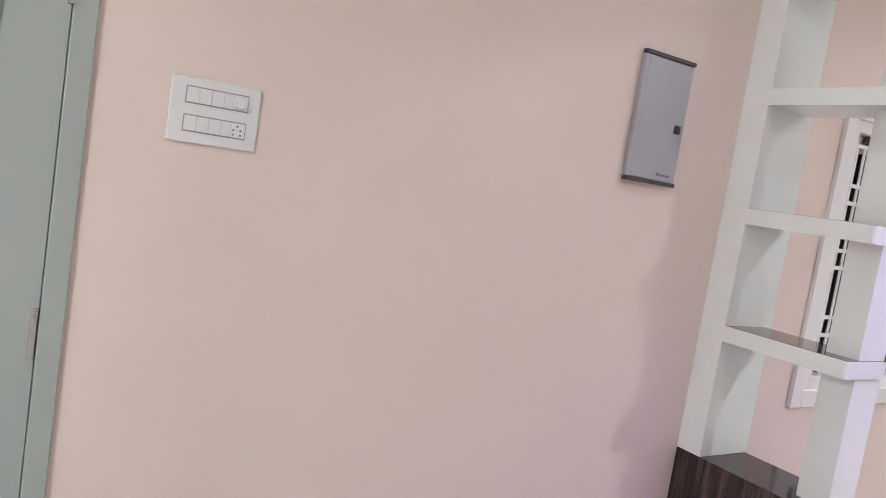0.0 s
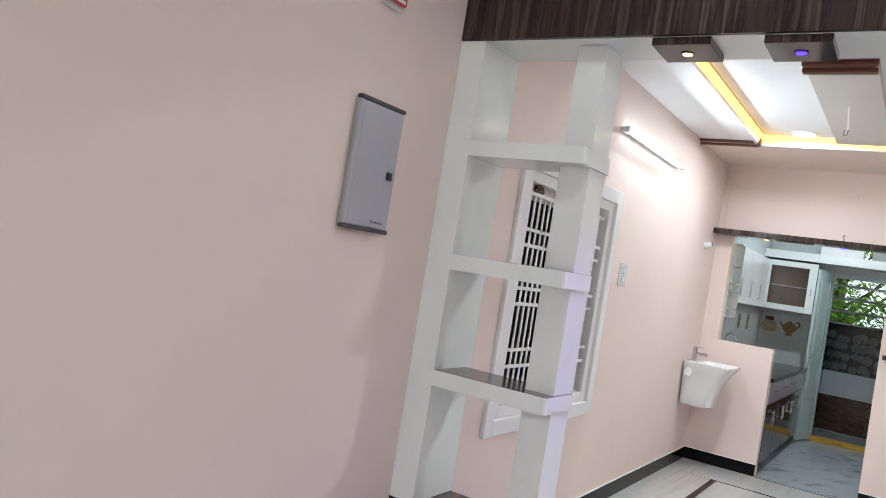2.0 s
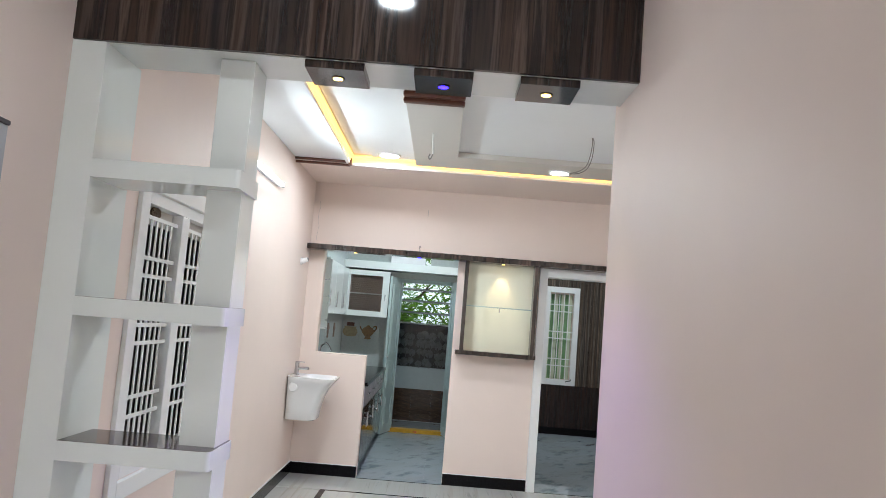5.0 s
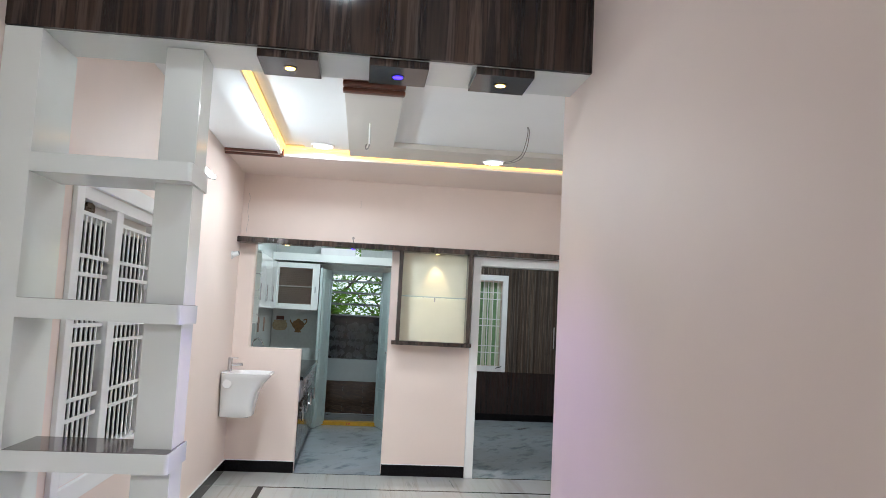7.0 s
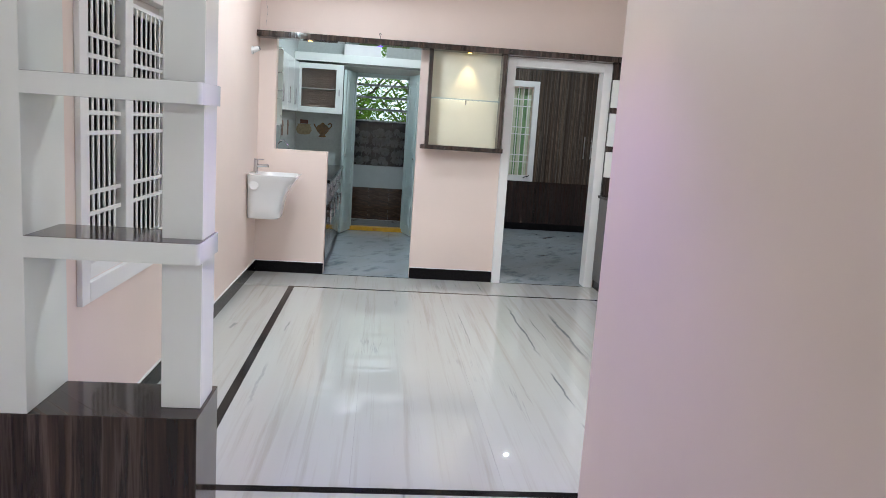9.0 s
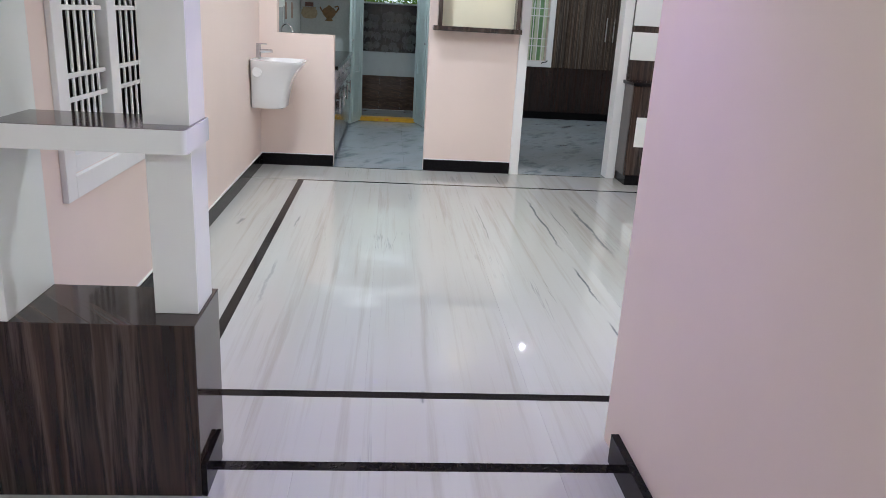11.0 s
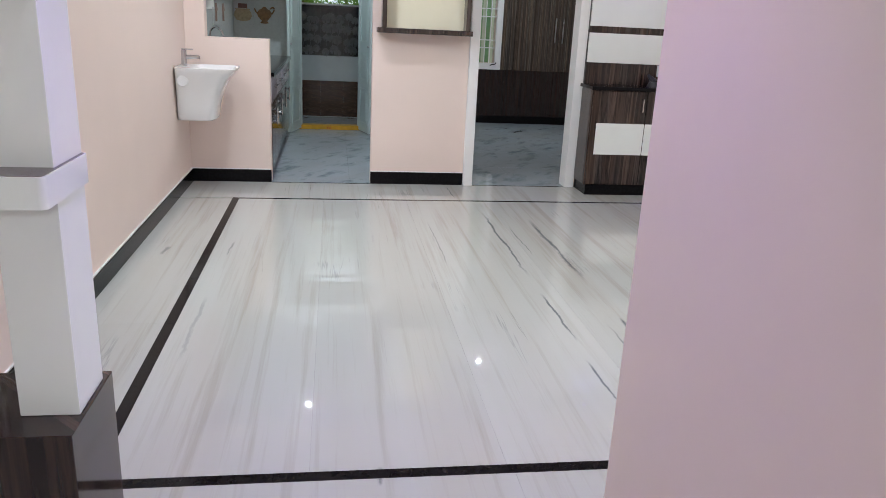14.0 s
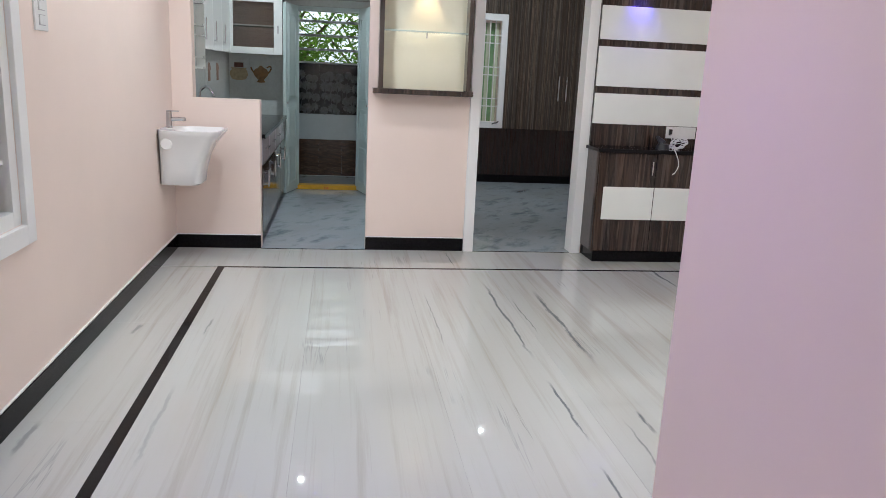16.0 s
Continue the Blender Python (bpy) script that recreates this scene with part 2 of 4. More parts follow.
GREY_MARK = plain("grey_print", (0.14, 0.14, 0.15), 0.5)
LINE_GREY = plain("grey_gap", (0.34, 0.33, 0.34), 0.5)
DOT = plain("socket_hole", (0.16, 0.16, 0.17), 0.5)
YELLOW = plain("yellow_threshold_paint", (0.62, 0.34, 0.02), 0.4, vary=0.15, scale=14)
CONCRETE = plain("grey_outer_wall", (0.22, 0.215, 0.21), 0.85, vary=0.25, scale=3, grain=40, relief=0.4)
EARTH = plain("bare_earth", (0.17, 0.14, 0.10), 0.95, vary=0.3, scale=0.6, grain=12, relief=0.5)
TILE_PALE = plain("pale_grey_tile", (0.58, 0.62, 0.60), 0.10, vary=0.06, scale=30, relief=0.02)
TILE_WHITE = plain("white_utility_tile", (0.56, 0.62, 0.62), 0.12, vary=0.04, scale=8, relief=0.02)
TILE_BLACK = plain("black_floral_tile", (0.03, 0.036, 0.04), 0.14, vary=0.5, scale=16, relief=0.02)
TILE_BLOOM = plain("grey_bloom_glaze", (0.15, 0.17, 0.175), 0.14, vary=0.3, scale=30, relief=0.02)
TILE_BROWN = wood("brown_wood_tile", (0.035, 0.02, 0.013), (0.075, 0.04, 0.024), (0.11, 0.065, 0.04), 0.16, 9, 40)
AMBER = plain("amber_glaze", (0.24, 0.135, 0.055), 0.15, vary=0.3, scale=30)
PALE_PRINT = plain("pale_print_glaze", (0.46, 0.38, 0.24), 0.15, vary=0.2, scale=30)
CURTAIN = plain("green_cloth", (0.20, 0.36, 0.17), 0.6, vary=0.2, scale=5)
DOOR_PAINT = plain("pale_grey_green_door_paint", (0.40, 0.44, 0.41), 0.30, vary=0.04, scale=2)
SHUTTER = plain("pale_green_shutter_paint", (0.56, 0.66, 0.65), 0.30, vary=0.02, scale=5)
BARK = plain("bark", (0.13, 0.09, 0.06), 0.9, vary=0.3, scale=20, relief=0.6)
LEAF = plain("leaf", (0.10, 0.20, 0.03), 0.5, vary=0.5, scale=2.2)
lt = LEAF.node_tree
tr = lt.nodes.new("ShaderNodeBsdfTranslucent")
tr.inputs[0].default_value = (0.22, 0.42, 0.04, 1)
ms = lt.nodes.new("ShaderNodeMixShader")
ms.inputs[0].default_value = 0.45
lt.links.new(lt.nodes["Principled BSDF"].outputs[0], ms.inputs[1])
lt.links.new(tr.outputs[0], ms.inputs[2])
lt.links.new(ms.outputs[0], lt.nodes["Material Output"].inputs[0])
GLASS_EDGE = plain("glass_edge", (0.42, 0.50, 0.46), 0.15)
HAZE = glow("bright_sky_haze", (0.95, 0.98, 1.0), 1.12)
WIRE = plain("white_cable", (0.78, 0.78, 0.76), 0.4)
GREY_WIRE = plain("grey_cable", (0.22, 0.20, 0.19), 0.5)
GLASS = clear("clear_glass")
FROST = clear("ribbed_cabinet_glass", (0.90, 0.86, 0.82), 0.08)
GLOW_TUBE = glow("tube_glow", (0.93, 0.98, 1.0), 8)
GLOW_DISC = glow("disc_glow", (1.0, 0.98, 0.95), 10)
GLOW_WARM = glow("warm_led_glow", (1.0, 0.60, 0.14), 9)
GLOW_BLUE = glow("blue_led_glow", (0.03, 0.012, 1.0), 10)
# used on the light strip and on the lip faces it washes
GLOW_COVE = glow("yellow_cove_glow", (1.0, 0.60, 0.17), 1.75)

# ---- building helpers ----


def box(x0, x1, y0, y1, z0, z1, bevel=0.0, seg=2):
    bm = bmesh.new()
    bmesh.ops.create_cube(bm, size=1.0)
    bmesh.ops.scale(bm, vec=(x1 - x0, y1 - y0, z1 - z0), verts=bm.verts)
    bmesh.ops.translate(bm, vec=((x0 + x1) / 2, (y0 + y1) / 2, (z0 + z1) / 2), verts=bm.verts)
    if bevel:
        bmesh.ops.bevel(bm, geom=bm.edges[:], offset=bevel, segments=seg, affect="EDGES", profile=0.5)
    return bm


def joined(*parts):
    out = bmesh.new()
    for p in parts:
        me = bpy.data.meshes.new("join")
        p.to_mesh(me)
        p.free()
        out.from_mesh(me)
        bpy.data.meshes.remove(me)
    return out


def rod(a, b, r, seg=12, r2=None):
    a, b = Vector(a), Vector(b)
    bm = bmesh.new()
    bmesh.ops.create_cone(bm, cap_ends=True, segments=seg, radius1=r, radius2=r if r2 is None else r2, depth=(b - a).length)
    bm.transform(Matrix.Translation((a + b) / 2) @ (b - a).to_track_quat("Z", "Y").to_matrix().to_4x4())
    return bm


def tube(points, r, seg=8):
    """A bent rod along a smooth line."""
    pts = [Vector(p) for p in points]
    fine = []
    for i in range(len(pts) - 1):
        p0, p1, p2, p3 = pts[max(i - 1, 0)], pts[i], pts[i + 1], pts[min(i + 2, len(pts) - 1)]
        for k in range(6):
            s = k / 6
            fine.append(0.5 * ((2 * p1) + (p2 - p0) * s + (2 * p0 - 5 * p1 + 4 * p2 - p3) * s * s + (3 * p1 - p0 - 3 * p2 + p3) * s ** 3))
    fine.append(pts[-1])
    bm = bmesh.new()
    rings = []
    for i, p in enumerate(fine):
        d = (fine[min(i + 1, len(fine) - 1)] - fine[max(i - 1, 0)]).normalized()
        q = d.to_track_quat("Z", "Y")
        rings.append([bm.verts.new(p + q @ Vector((r * math.cos(2 * math.pi * k / seg), r * math.sin(2 * math.pi * k / seg), 0))) for k in range(seg)])
    for r0, r1 in zip(rings, rings[1:]):
        for k in range(seg):
            bm.faces.new((r0[k], r0[(k + 1) % seg], r1[(k + 1) % seg], r1[k]))
    bm.faces.new(rings[0][::-1])
    bm.faces.new(rings[-1])
    return bm


def mesh_of(name, bm, material, smooth=False):
    bmesh.ops.recalc_face_normals(bm, faces=bm.faces[:])
    me = bpy.data.meshes.new(name)
    bm.to_mesh(me)
    bm.free()
    me.materials.append(material)
    if smooth:
        for p in me.polygons:
            p.use_smooth = True
        me.set_sharp_from_angle(angle=radians(40))
    return me


def root_at(ob):
    out = Vector((0, 0, 0))
    while ob:
        out += ob.location
        ob = ob.parent
    return out


def part(name, bm, material, parent, label="", smooth=False):
    bmesh.ops.translate(bm, vec=-root_at(parent), verts=bm.verts)
    ob = new(name, mesh_of(name, bm, material, smooth))
    ob.parent = parent
    return tagged(ob, label=label)


def thing(name, at, label, category, group=""):
    ob = new(name)
    ob.location = at
    ob.empty_display_size = 0.05
    return tagged(ob, label=label, category=category, group=group)


def solid(name, bm, material, label, category, smooth=False, group=""):
    ob = new(name, mesh_of(name, bm, material, smooth))
    return tagged(ob, label=label, category=category, group=group)


def setting(name, bm, material, label, category):
    return tagged(new(name, mesh_of(name, bm, material)), label=label, category=category, kind="structure")


# ---- structure ----
HALL_TOP, ENTRY_TOP = 2.77, 2.82
setting("ground", box(-150, 150, -150, 150, -0.6, -0.4), EARTH, "bare brown earth around the house", "ground")
setting("floor", box(-0.2, 5.0, -10.2, 4.9, -0.25, -0.02), GROUT, "mortar bed under the polished stone floors", "floor")
# hall left wall with the window opening
WY0, WY1, WZ0, WZ1 = -3.99, -2.77, 0.74, 1.98
setting("wall_west", joined(box(-0.2, 0, -4.6, WY0, 0, 3.0), box(-0.07, 0, WY1, WY1 + 0.55, 0, 3.0), box(-0.2, 0, WY1 + 0.55, 0.12, 0, 3.0), box(-0.2, 0, WY0, WY1, 0, WZ0), box(-0.2, 0, WY0, WY1, WZ1, 3.0), box(-0.2, -0.07, WY1, WY1 + 0.55, 0, WZ0 - 0.1), box(-0.2, -0.07, WY1, WY1 + 0.55, WZ1 + 0.1, 3.0)), PINK, "peach painted hall wall with a barred window", "wall")
setting("wall_entry_west", joined(box(-0.2, 0.03, -7.033, -4.6, 0, 3.0), box(-0.2, 0.03, -8.05, -7.033, 2.12, 3.0), box(-0.2, 0.03, -10.0, -8.05, 0, 3.0)), PINK, "peach painted entry wall beside a white door", "wall")
setting("wall_far", joined(box(0, 0.15, 0, 0.12, 0, 3.0), box(0.15, 0.63, 0, 0.12, 0, 1.132), box(0.15, 1.436, 0, 0.12, 2.14, 3.0), box(1.436, 2.25, 0, 0.12, 0, 3.0), box(2.25, 3.15, 0, 0.12, 2.06, 3.0), box(3.15, 4.8, 0, 0.12, 0, 3.0)), PINK, "peach painted wall with kitchen opening and bedroom doorway", "wall")
setting("wall_right", box(1.888, 2.04, -6.35, -4.46, 0, 3.0, 0.004), PINK, "peach painted partition wall beside the entry", "wall")
setting("wall_front", box(2.04, 4.8, -4.61, -4.46, 0, 3.0), PINK, "peach painted front wall of the hall", "wall")
setting("wall_east", box(4.8, 5.0, -4.61, 4.9, 0, 3.0), PINK, "peach painted east wall", "wall")
setting("wall_entry_inner", box(2.04, 4.0, -6.35, -6.2, 0, 3.0), PINK, "peach painted wall of the entry", "wall")
setting("wall_entry_east", box(4.0, 4.15, -10.0, -6.2, 0, 3.0), PINK, "peach painted east wall of the entry", "wall")
setting("wall_south", box(-0.2, 4.15, -10.2, -10.0, 0, 3.0), PINK, "peach painted wall at the back of the entry", "wall")
setting("ceiling_entry", box(-0.2, 4.15, -10.2, -4.70, ENTRY_TOP, 3.1), CEIL, "flat white painted entry ceiling", "ceiling")
# hall ceiling: lowered border, raised field
setting("ceiling", joined(
    box(-0.2, 0.425, -4.55, -1.0, HALL_TOP, 2.985),
    box(-0.2, 5.0, -4.69, 4.9, 2.99, 3.1)), CEIL, "white false ceiling with a lowered border", "ceiling")
setting("ceiling_border", box(-0.2, 4.8, -1.0, 0.0, HALL_TOP - 0.01, 2.98), PINK, "peach lowered ceiling border along the wall", "ceiling")
setting("ceiling_lip", joined(box(0.4255, 0.455, -4.55, -1.03, HALL_TOP - 0.02, 2.98), box(0.4255, 4.8, -1.03, -1.0, HALL_TOP - 0.025, 2.98)), CEIL, "white lip along the lit ceiling recess", "ceiling")
setting("ceiling_cove", box(0.484, 0.655, -4.55, -1.092, 2.832, 2.98), CEIL, "white recessed channel beside the light strip", "ceiling")
setting("ceiling_field", joined(box(0.640, 4.8, -4.55, -1.09, 2.815, 2.8315), box(0.656, 4.8, -4.55, -1.09, 2.8315, 2.98)), CEIL, "white raised ceiling field", "ceiling")
setting("ceiling_band", joined(box(1.0, 1.34, -3.05, -1.092, 2.772, 2.813), box(1.34, 4.8, -1.52, -1.092, 2.772, 2.813)), BEIGE, "beige lowered band across the ceiling", "ceiling")
# kitchen, utility, bedroom shells
setting("wall_kitchen_west", box(-0.2, 0.0, 0.12, 4.9, 0, 3.0), TILE_PALE, "pale tiled kitchen wall", "wall")
setting("wall_kitchen_back", joined(box(0.0, 0.72, 3.0, 3.12, 0, 3.0), box(1.46, 1.9, 3.0, 3.12, 0, 3.0), box(0.72, 1.46, 3.0, 3.12, 2.05, 2.22), box(0.72, 1.46, 3.0, 3.12, 2.62, 3.0), box(0.72, 0.98, 3.0, 3.12, 2.22, 2.62), box(1.12, 1.46, 3.0, 3.12, 2.22, 2.62)), TILE_PALE, "pale tiled back wall of the kitchen with a doorway", "wall")
setting("wall_kitchen_east", box(1.9, 2.02, 0.12, 4.9, 0, 3.0), PINK, "peach wall between kitchen and bedroom", "wall")
setting("wall_utility", joined(box(0.0, 1.9, 4.22, 4.34, 0, 1.44), box(0.0, 0.25, 4.22, 4.34, 1.44, 3.0), box(1.75, 1.9, 4.22, 4.34, 1.44, 3.0), box(0.25, 1.75, 4.22, 4.34, 2.6, 3.0)), TILE_WHITE, "tiled utility wall below a louvred window", "wall")
setting("wall_bedroom_back", joined(box(2.02, 2.92, 4.05, 4.2, 0, 3.0), box(2.92, 3.275, 4.05, 4.2, 0, 0.80), box(2.92, 3.275, 4.05, 4.2, 2.06, 3.0), box(3.275, 4.8, 4.05, 4.2, 0, 3.0)), PINK, "peach bedroom wall with a small window", "wall")

# skirting of polished black granite
for n, b in enumerate([
        box(0.0, 0.014, -4.49, -0.014, 0, 0.102, 0.002), box(0.0, 0.63, -0.014, 0.0, 0, 0.102, 0.002),
        box(1.436, 2.217, -0.014, 0.0, 0, 0.102, 0.002), box(1.862, 1.888, -6.35, -4.60, 0, 0.102, 0.002),
        box(0.620, 0.634, -4.797, -4.60, 0, 0.102, 0.002)]):
    setting(f"baseboard_{n + 1}", b, GRANITE, "polished black granite skirting along the wall", "skirting")
setting("skirt_bead", joined(box(0.0, 0.010, -4.49, 0.0, 0.1025, 0.108), box(0.0, 0.63, -0.010, 0.0, 0.1025, 0.108), box(1.436, 2.217, -0.010, 0.0, 0.1025, 0.108)), WHITE_PAINT, "thin white bead above the black skirting", "trim")

random.seed(31)
line = [(0.06 + 0.010 * random.uniform(-1, 1), -0.0005, 2.19 + 0.048 * k) for k in range(9)]
setting("wall_crack", joined(tube(line, 0.0011, 5), tube([(1.105, -0.0005, 2.50), (1.108, -0.0005, 2.535), (1.104, -0.0005, 2.57)], 0.0011, 5)), LINE_GREY, "fine hairline cracks in the painted wall", "crack")

# ---- hall: shelf partition ----
BY0, BY1, BZ = -4.80, -4.53, 2.335
beam = thing("overhead_beam", (0.95, -4.66, BZ), "dark streaked laminate beam with white underside over the passage", "beam")
part("front_panel", box(0.03, 1.888, BY0, BY0 + 0.018, BZ + 0.002, ENTRY_TOP), DARK_WOOD, beam, "dark streaked laminate")
part("core", box(0.03, 1.888, BY0 + 0.018, BY1, BZ, 2.985), WHITE_LAM, beam)

unit = thing("display_partition", (0.32, -4.62, 0), "white laminate open shelf partition on a dark wood plinth", "shelf partition")
part("plinth", box(0.03, 0.619, -4.797, -4.51, 0.0, 0.530, 0.002), DARK_WOOD, unit, "dark streaked laminate plinth")
part("side_post", box(0.03, 0.142, -4.797, -4.51, 0.5305, BZ - 0.001, 0.002), WHITE_LAM, unit)
part("front_post", box(0.494, 0.611, -4.715, -4.553, 0.5305, BZ - 0.001, 0.002), WHITE_LAM, unit)


def rounded_shelf(x0, x1, y0, y1, z0, z1, r):
    bm = bmesh.new()
    line = [(x0, y0)]
    line += [(x1 - r + r * math.sin(a), y0 + r - r * math.cos(a)) for a in [k * math.pi / 12 for k in range(7)]]
    line += [(x1 - r + r * math.cos(a), y1 - r + r * math.sin(a)) for a in [k * math.pi / 12 for k in range(7)]]
    line += [(x0, y1)]
    f = bm.faces.new([bm.verts.new((x, y, z0)) for x, y in line])
    e = bmesh.ops.extrude_face_region(bm, geom=[f])
    bmesh.ops.translate(bm, vec=(0, 0, z1 - z0), verts=[v for v in e["geom"] if isinstance(v, bmesh.types.BMVert)])
    return bm


for z in (1.916, 1.472, 1.022):
    s = part("shelf", rounded_shelf(0.142, 0.622, -4.80, -4.548, z - 0.031, z + 0.029, 0.014), WHITE_LAM, unit, smooth=True)
    part("shelf_top", rounded_shelf(0.143, 0.618, -4.796, -4.552, z + 0.0290, z + 0.0298, 0.012), BROWN_TOP, s, "glossy dark brown shelf top")


def beam_spotlight(x, glow_mat, label):
    t = thing("spotlight_block", (x, -4.685, BZ), label, "spotlight", "spotlights under the beam")
    part("block", box(x - 0.098, x + 0.098, -4.783, -4.587, BZ - 0.027, BZ - 0.001, 0.0015), DARK_WOOD, t)
    part("rim", rod((x, -4.685, BZ - 0.0295), (x, -4.685, BZ - 0.0272), 0.022, 24), PANEL_DARK, t, "dark ring")
    part("led", rod((x, -4.685, BZ - 0.0315), (x, -4.685, BZ - 0.0296), 0.0165, 20), glow_mat, t, "lit lens")


beam_spotlight(0.888, GLOW_WARM, "dark wood block with a lit warm spotlight")
beam_spotlight(1.248, GLOW_BLUE, "dark wood block with a lit blue spotlight")
beam_spotlight(1.600, GLOW_WARM, "dark wood block with a lit warm spotlight")

# ---- entry: left wall ----
db = thing("distribution_board", (0.03, -5.25, 1.52), "grey metal electrical board with dark end strips on the wall", "electrical board")
P0, P1, PZ0, PZ1 = -5.366, -5.124, 1.528, 1.972
part("box", box(0.03, 0.046, P0 + 0.006, P1 - 0.006, PZ0 + 0.006, PZ1 - 0.006, 0.003), PANEL_GREY, db)
part("lid", box(0.0462, 0.058, P0, P1, PZ0 + 0.014, PZ1 - 0.014, 0.004), PANEL_GREY, db)
part("end_strip", box(0.040, 0.063, P0 - 0.002, P1 + 0.002, PZ1 - 0.014, PZ1, 0.003), PANEL_DARK, db, "dark brown end strip")
part("end_strip", box(0.040, 0.063, P0 - 0.002, P1 + 0.002, PZ0, PZ0 + 0.014, 0.003), PANEL_DARK, db, "dark brown end strip")
latch = part("latch", box(0.058, 0.0625, P1 - 0.050, P1 - 0.020, 1.716, 1.744, 0.002), BLACK, db, "black latch")
part("latch_tab", box(0.0625, 0.065, P1 - 0.040, P1 - 0.026, 1.720, 1.740, 0.001), PANEL_DARK, latch)
part("maker_mark", joined(box(0.058, 0.0586, P1 - 0.098, P1 - 0.090, 1.558, 1.570), *[box(0.058, 0.0586, P1 - 0.086 + k * 0.0085, P1 - 0.080 + k * 0.0085, 1.559, 1.566 + 0.002 * (k % 2)) for k in range(7)]), GREY_MARK, db, "small grey printed mark")
part("hinge_line", box(0.058, 0.0584, P0 + 0.020, P0 + 0.0215, PZ0 + 0.016, PZ1 - 0.016), LINE_GREY, db)


def plate_y(name, y0, y1, z0, z1, x, label, rows):
    """A wall plate on a wall that faces +x; rows: (z0, z1, list of module fractions)."""
    t = thing(name, (x, (y0 + y1) / 2, z0), label, "switchboard")
    part("plate", box(x, x + 0.010, y0, y1, z0, z1, 0.003), WHITE_PVC, t)
    for a, b, cuts in rows:
        # shade round the switches is coloured in with a raised grey strip
        part("gap_shade_strip", box(x + 0.010, x + 0.0106, y0 + 0.034, y1 - 0.030, a - 0.003, b + 0.003), LINE_GREY, t, "grey strip standing in for the shadow gap")
        for c0, c1 in zip(cuts, cuts[1:]):
            w = y1 - y0 - 0.068
            part("switch", box(x + 0.0106, x + 0.0145, y0 + 0.036 + c0 * w + 0.0002, y0 + 0.036 + c1 * w - 0.0002, a, b, 0.0006), WHITE_PVC, t)
    return t


sb = plate_y("switchboard", -6.862, -6.645, 1.423, 1.580, 0.03, "white plastic switchboard with fan dial and socket", [(1.520, 1.556, (0, 0.2, 0.4, 0.6, 0.76, 1.0)), (1.452, 1.488, (0, 0.2, 0.4, 0.6, 0.76, 1.0))])
part("fan_dial", rod((0.0445, -6.697, 1.538), (0.058, -6.697, 1.538), 0.017, 20, 0.014), WHITE_PVC, sb, "round fan speed dial", True)
for dy, dz in ((0, 0.010), (-0.009, 0.0), (0.009, 0.0), (-0.009, -0.011), (0.009, -0.011)):
    part("socket_hole", rod((0.0440, -6.697 + dy, 1.470 + dz), (0.0452, -6.697 + dy, 1.470 + dz), 0.0026, 10), DOT, sb)

door = tagged(new("door_1"), "pale grey-green painted panel door standing closed in its frame", "door", kind="structure")
door.location = (0.0, -7.55, 0)
part("door_frame", joined(box(-0.14, 0.045, -7.086, -7.034, 0, 2.12, 0.003), box(-0.14, 0.045, -8.05, -8.0, 0, 2.12, 0.003), box(-0.14, 0.045, -8.0, -7.086, 2.06, 2.12, 0.003)), DOOR_PAINT, door)
leaf = part("door_leaf", box(-0.03, 0.034, -7.9985, -7.0875, 0.006, 2.0585, 0.002), DOOR_PAINT, door)
for z0, z1 in ((0.18, 0.92), (1.06, 1.92)):
    for y0, y1 in ((-7.90, -7.60), (-7.50, -7.22)):
        part("door_panel", box(0.0342, 0.041, y0, y1, z0, z1, 0.006), DOOR_PAINT, leaf)
part("lock_plate", box(0.0342, 0.042, -7.104, -7.089, 0.88, 1.0, 0.003), STEEL, leaf, "steel lock plate")
part("hook", rod((0.046, -7.092, 1.686), (0.060, -7.092, 1.686), 0.006, 10), STEEL, door, "small steel screw hook")

alarm = thing("alarm_sounder", (0.03, -5.28, 2.29), "small white and red wall sounder near the beam", "sounder")
part("body", box(0.03, 0.062, -5.335, -5.225, 2.292, 2.40, 0.006), WHITE_PVC, alarm)
part("cap", box(0.0622, 0.080, -5.325, -5.235, 2.300, 2.39, 0.006), RED, alarm, "red plastic cap")
part("lip", box(0.0802, 0.0835, -5.310, -5.250, 2.306, 2.318, 0.001), WHITE_PVC, alarm)


def round_light(x, y, z, label, r=0.074):
    t = thing("round_light", (x, y, z), label, "ceiling light", "round ceiling lights")
    part("ring", rod((x, y, z - 0.012), (x, y, z - 0.0005), r + 0.014, 40, r + 0.021), WHITE_PVC, t, smooth=True)
    part("diffuser", rod((x, y, z - 0.0145), (x, y, z - 0.0122), r, 40), GLOW_DISC, t, "glowing diffuser")


round_light(0.79, -1.22, 2.815, "round white ceiling light, lit, in the raised ceiling")
round_light(2.16, -1.27, 2.772, "round white ceiling light, lit, in the beige band")
# out-of-view fitting, added to go with the hall's fill lamp
round_light(2.9, -3.3, 2.815, "round white ceiling light, lit, in the raised ceiling")
round_light(1.02, -5.36, ENTRY_TOP, "round white entry ceiling light, lit")
# fitting made up for the unseen entry fill
round_light(2.0, -8.9, ENTRY_TOP, "large round white ceiling light, unseen, added as entry fill", 0.16)
round_light(0.86, 1.62, 2.99, "round white kitchen ceiling light, lit", 0.026)
round_light(3.04, 2.67, 2.99, "round white bedroom ceiling light, lit", 0.026)

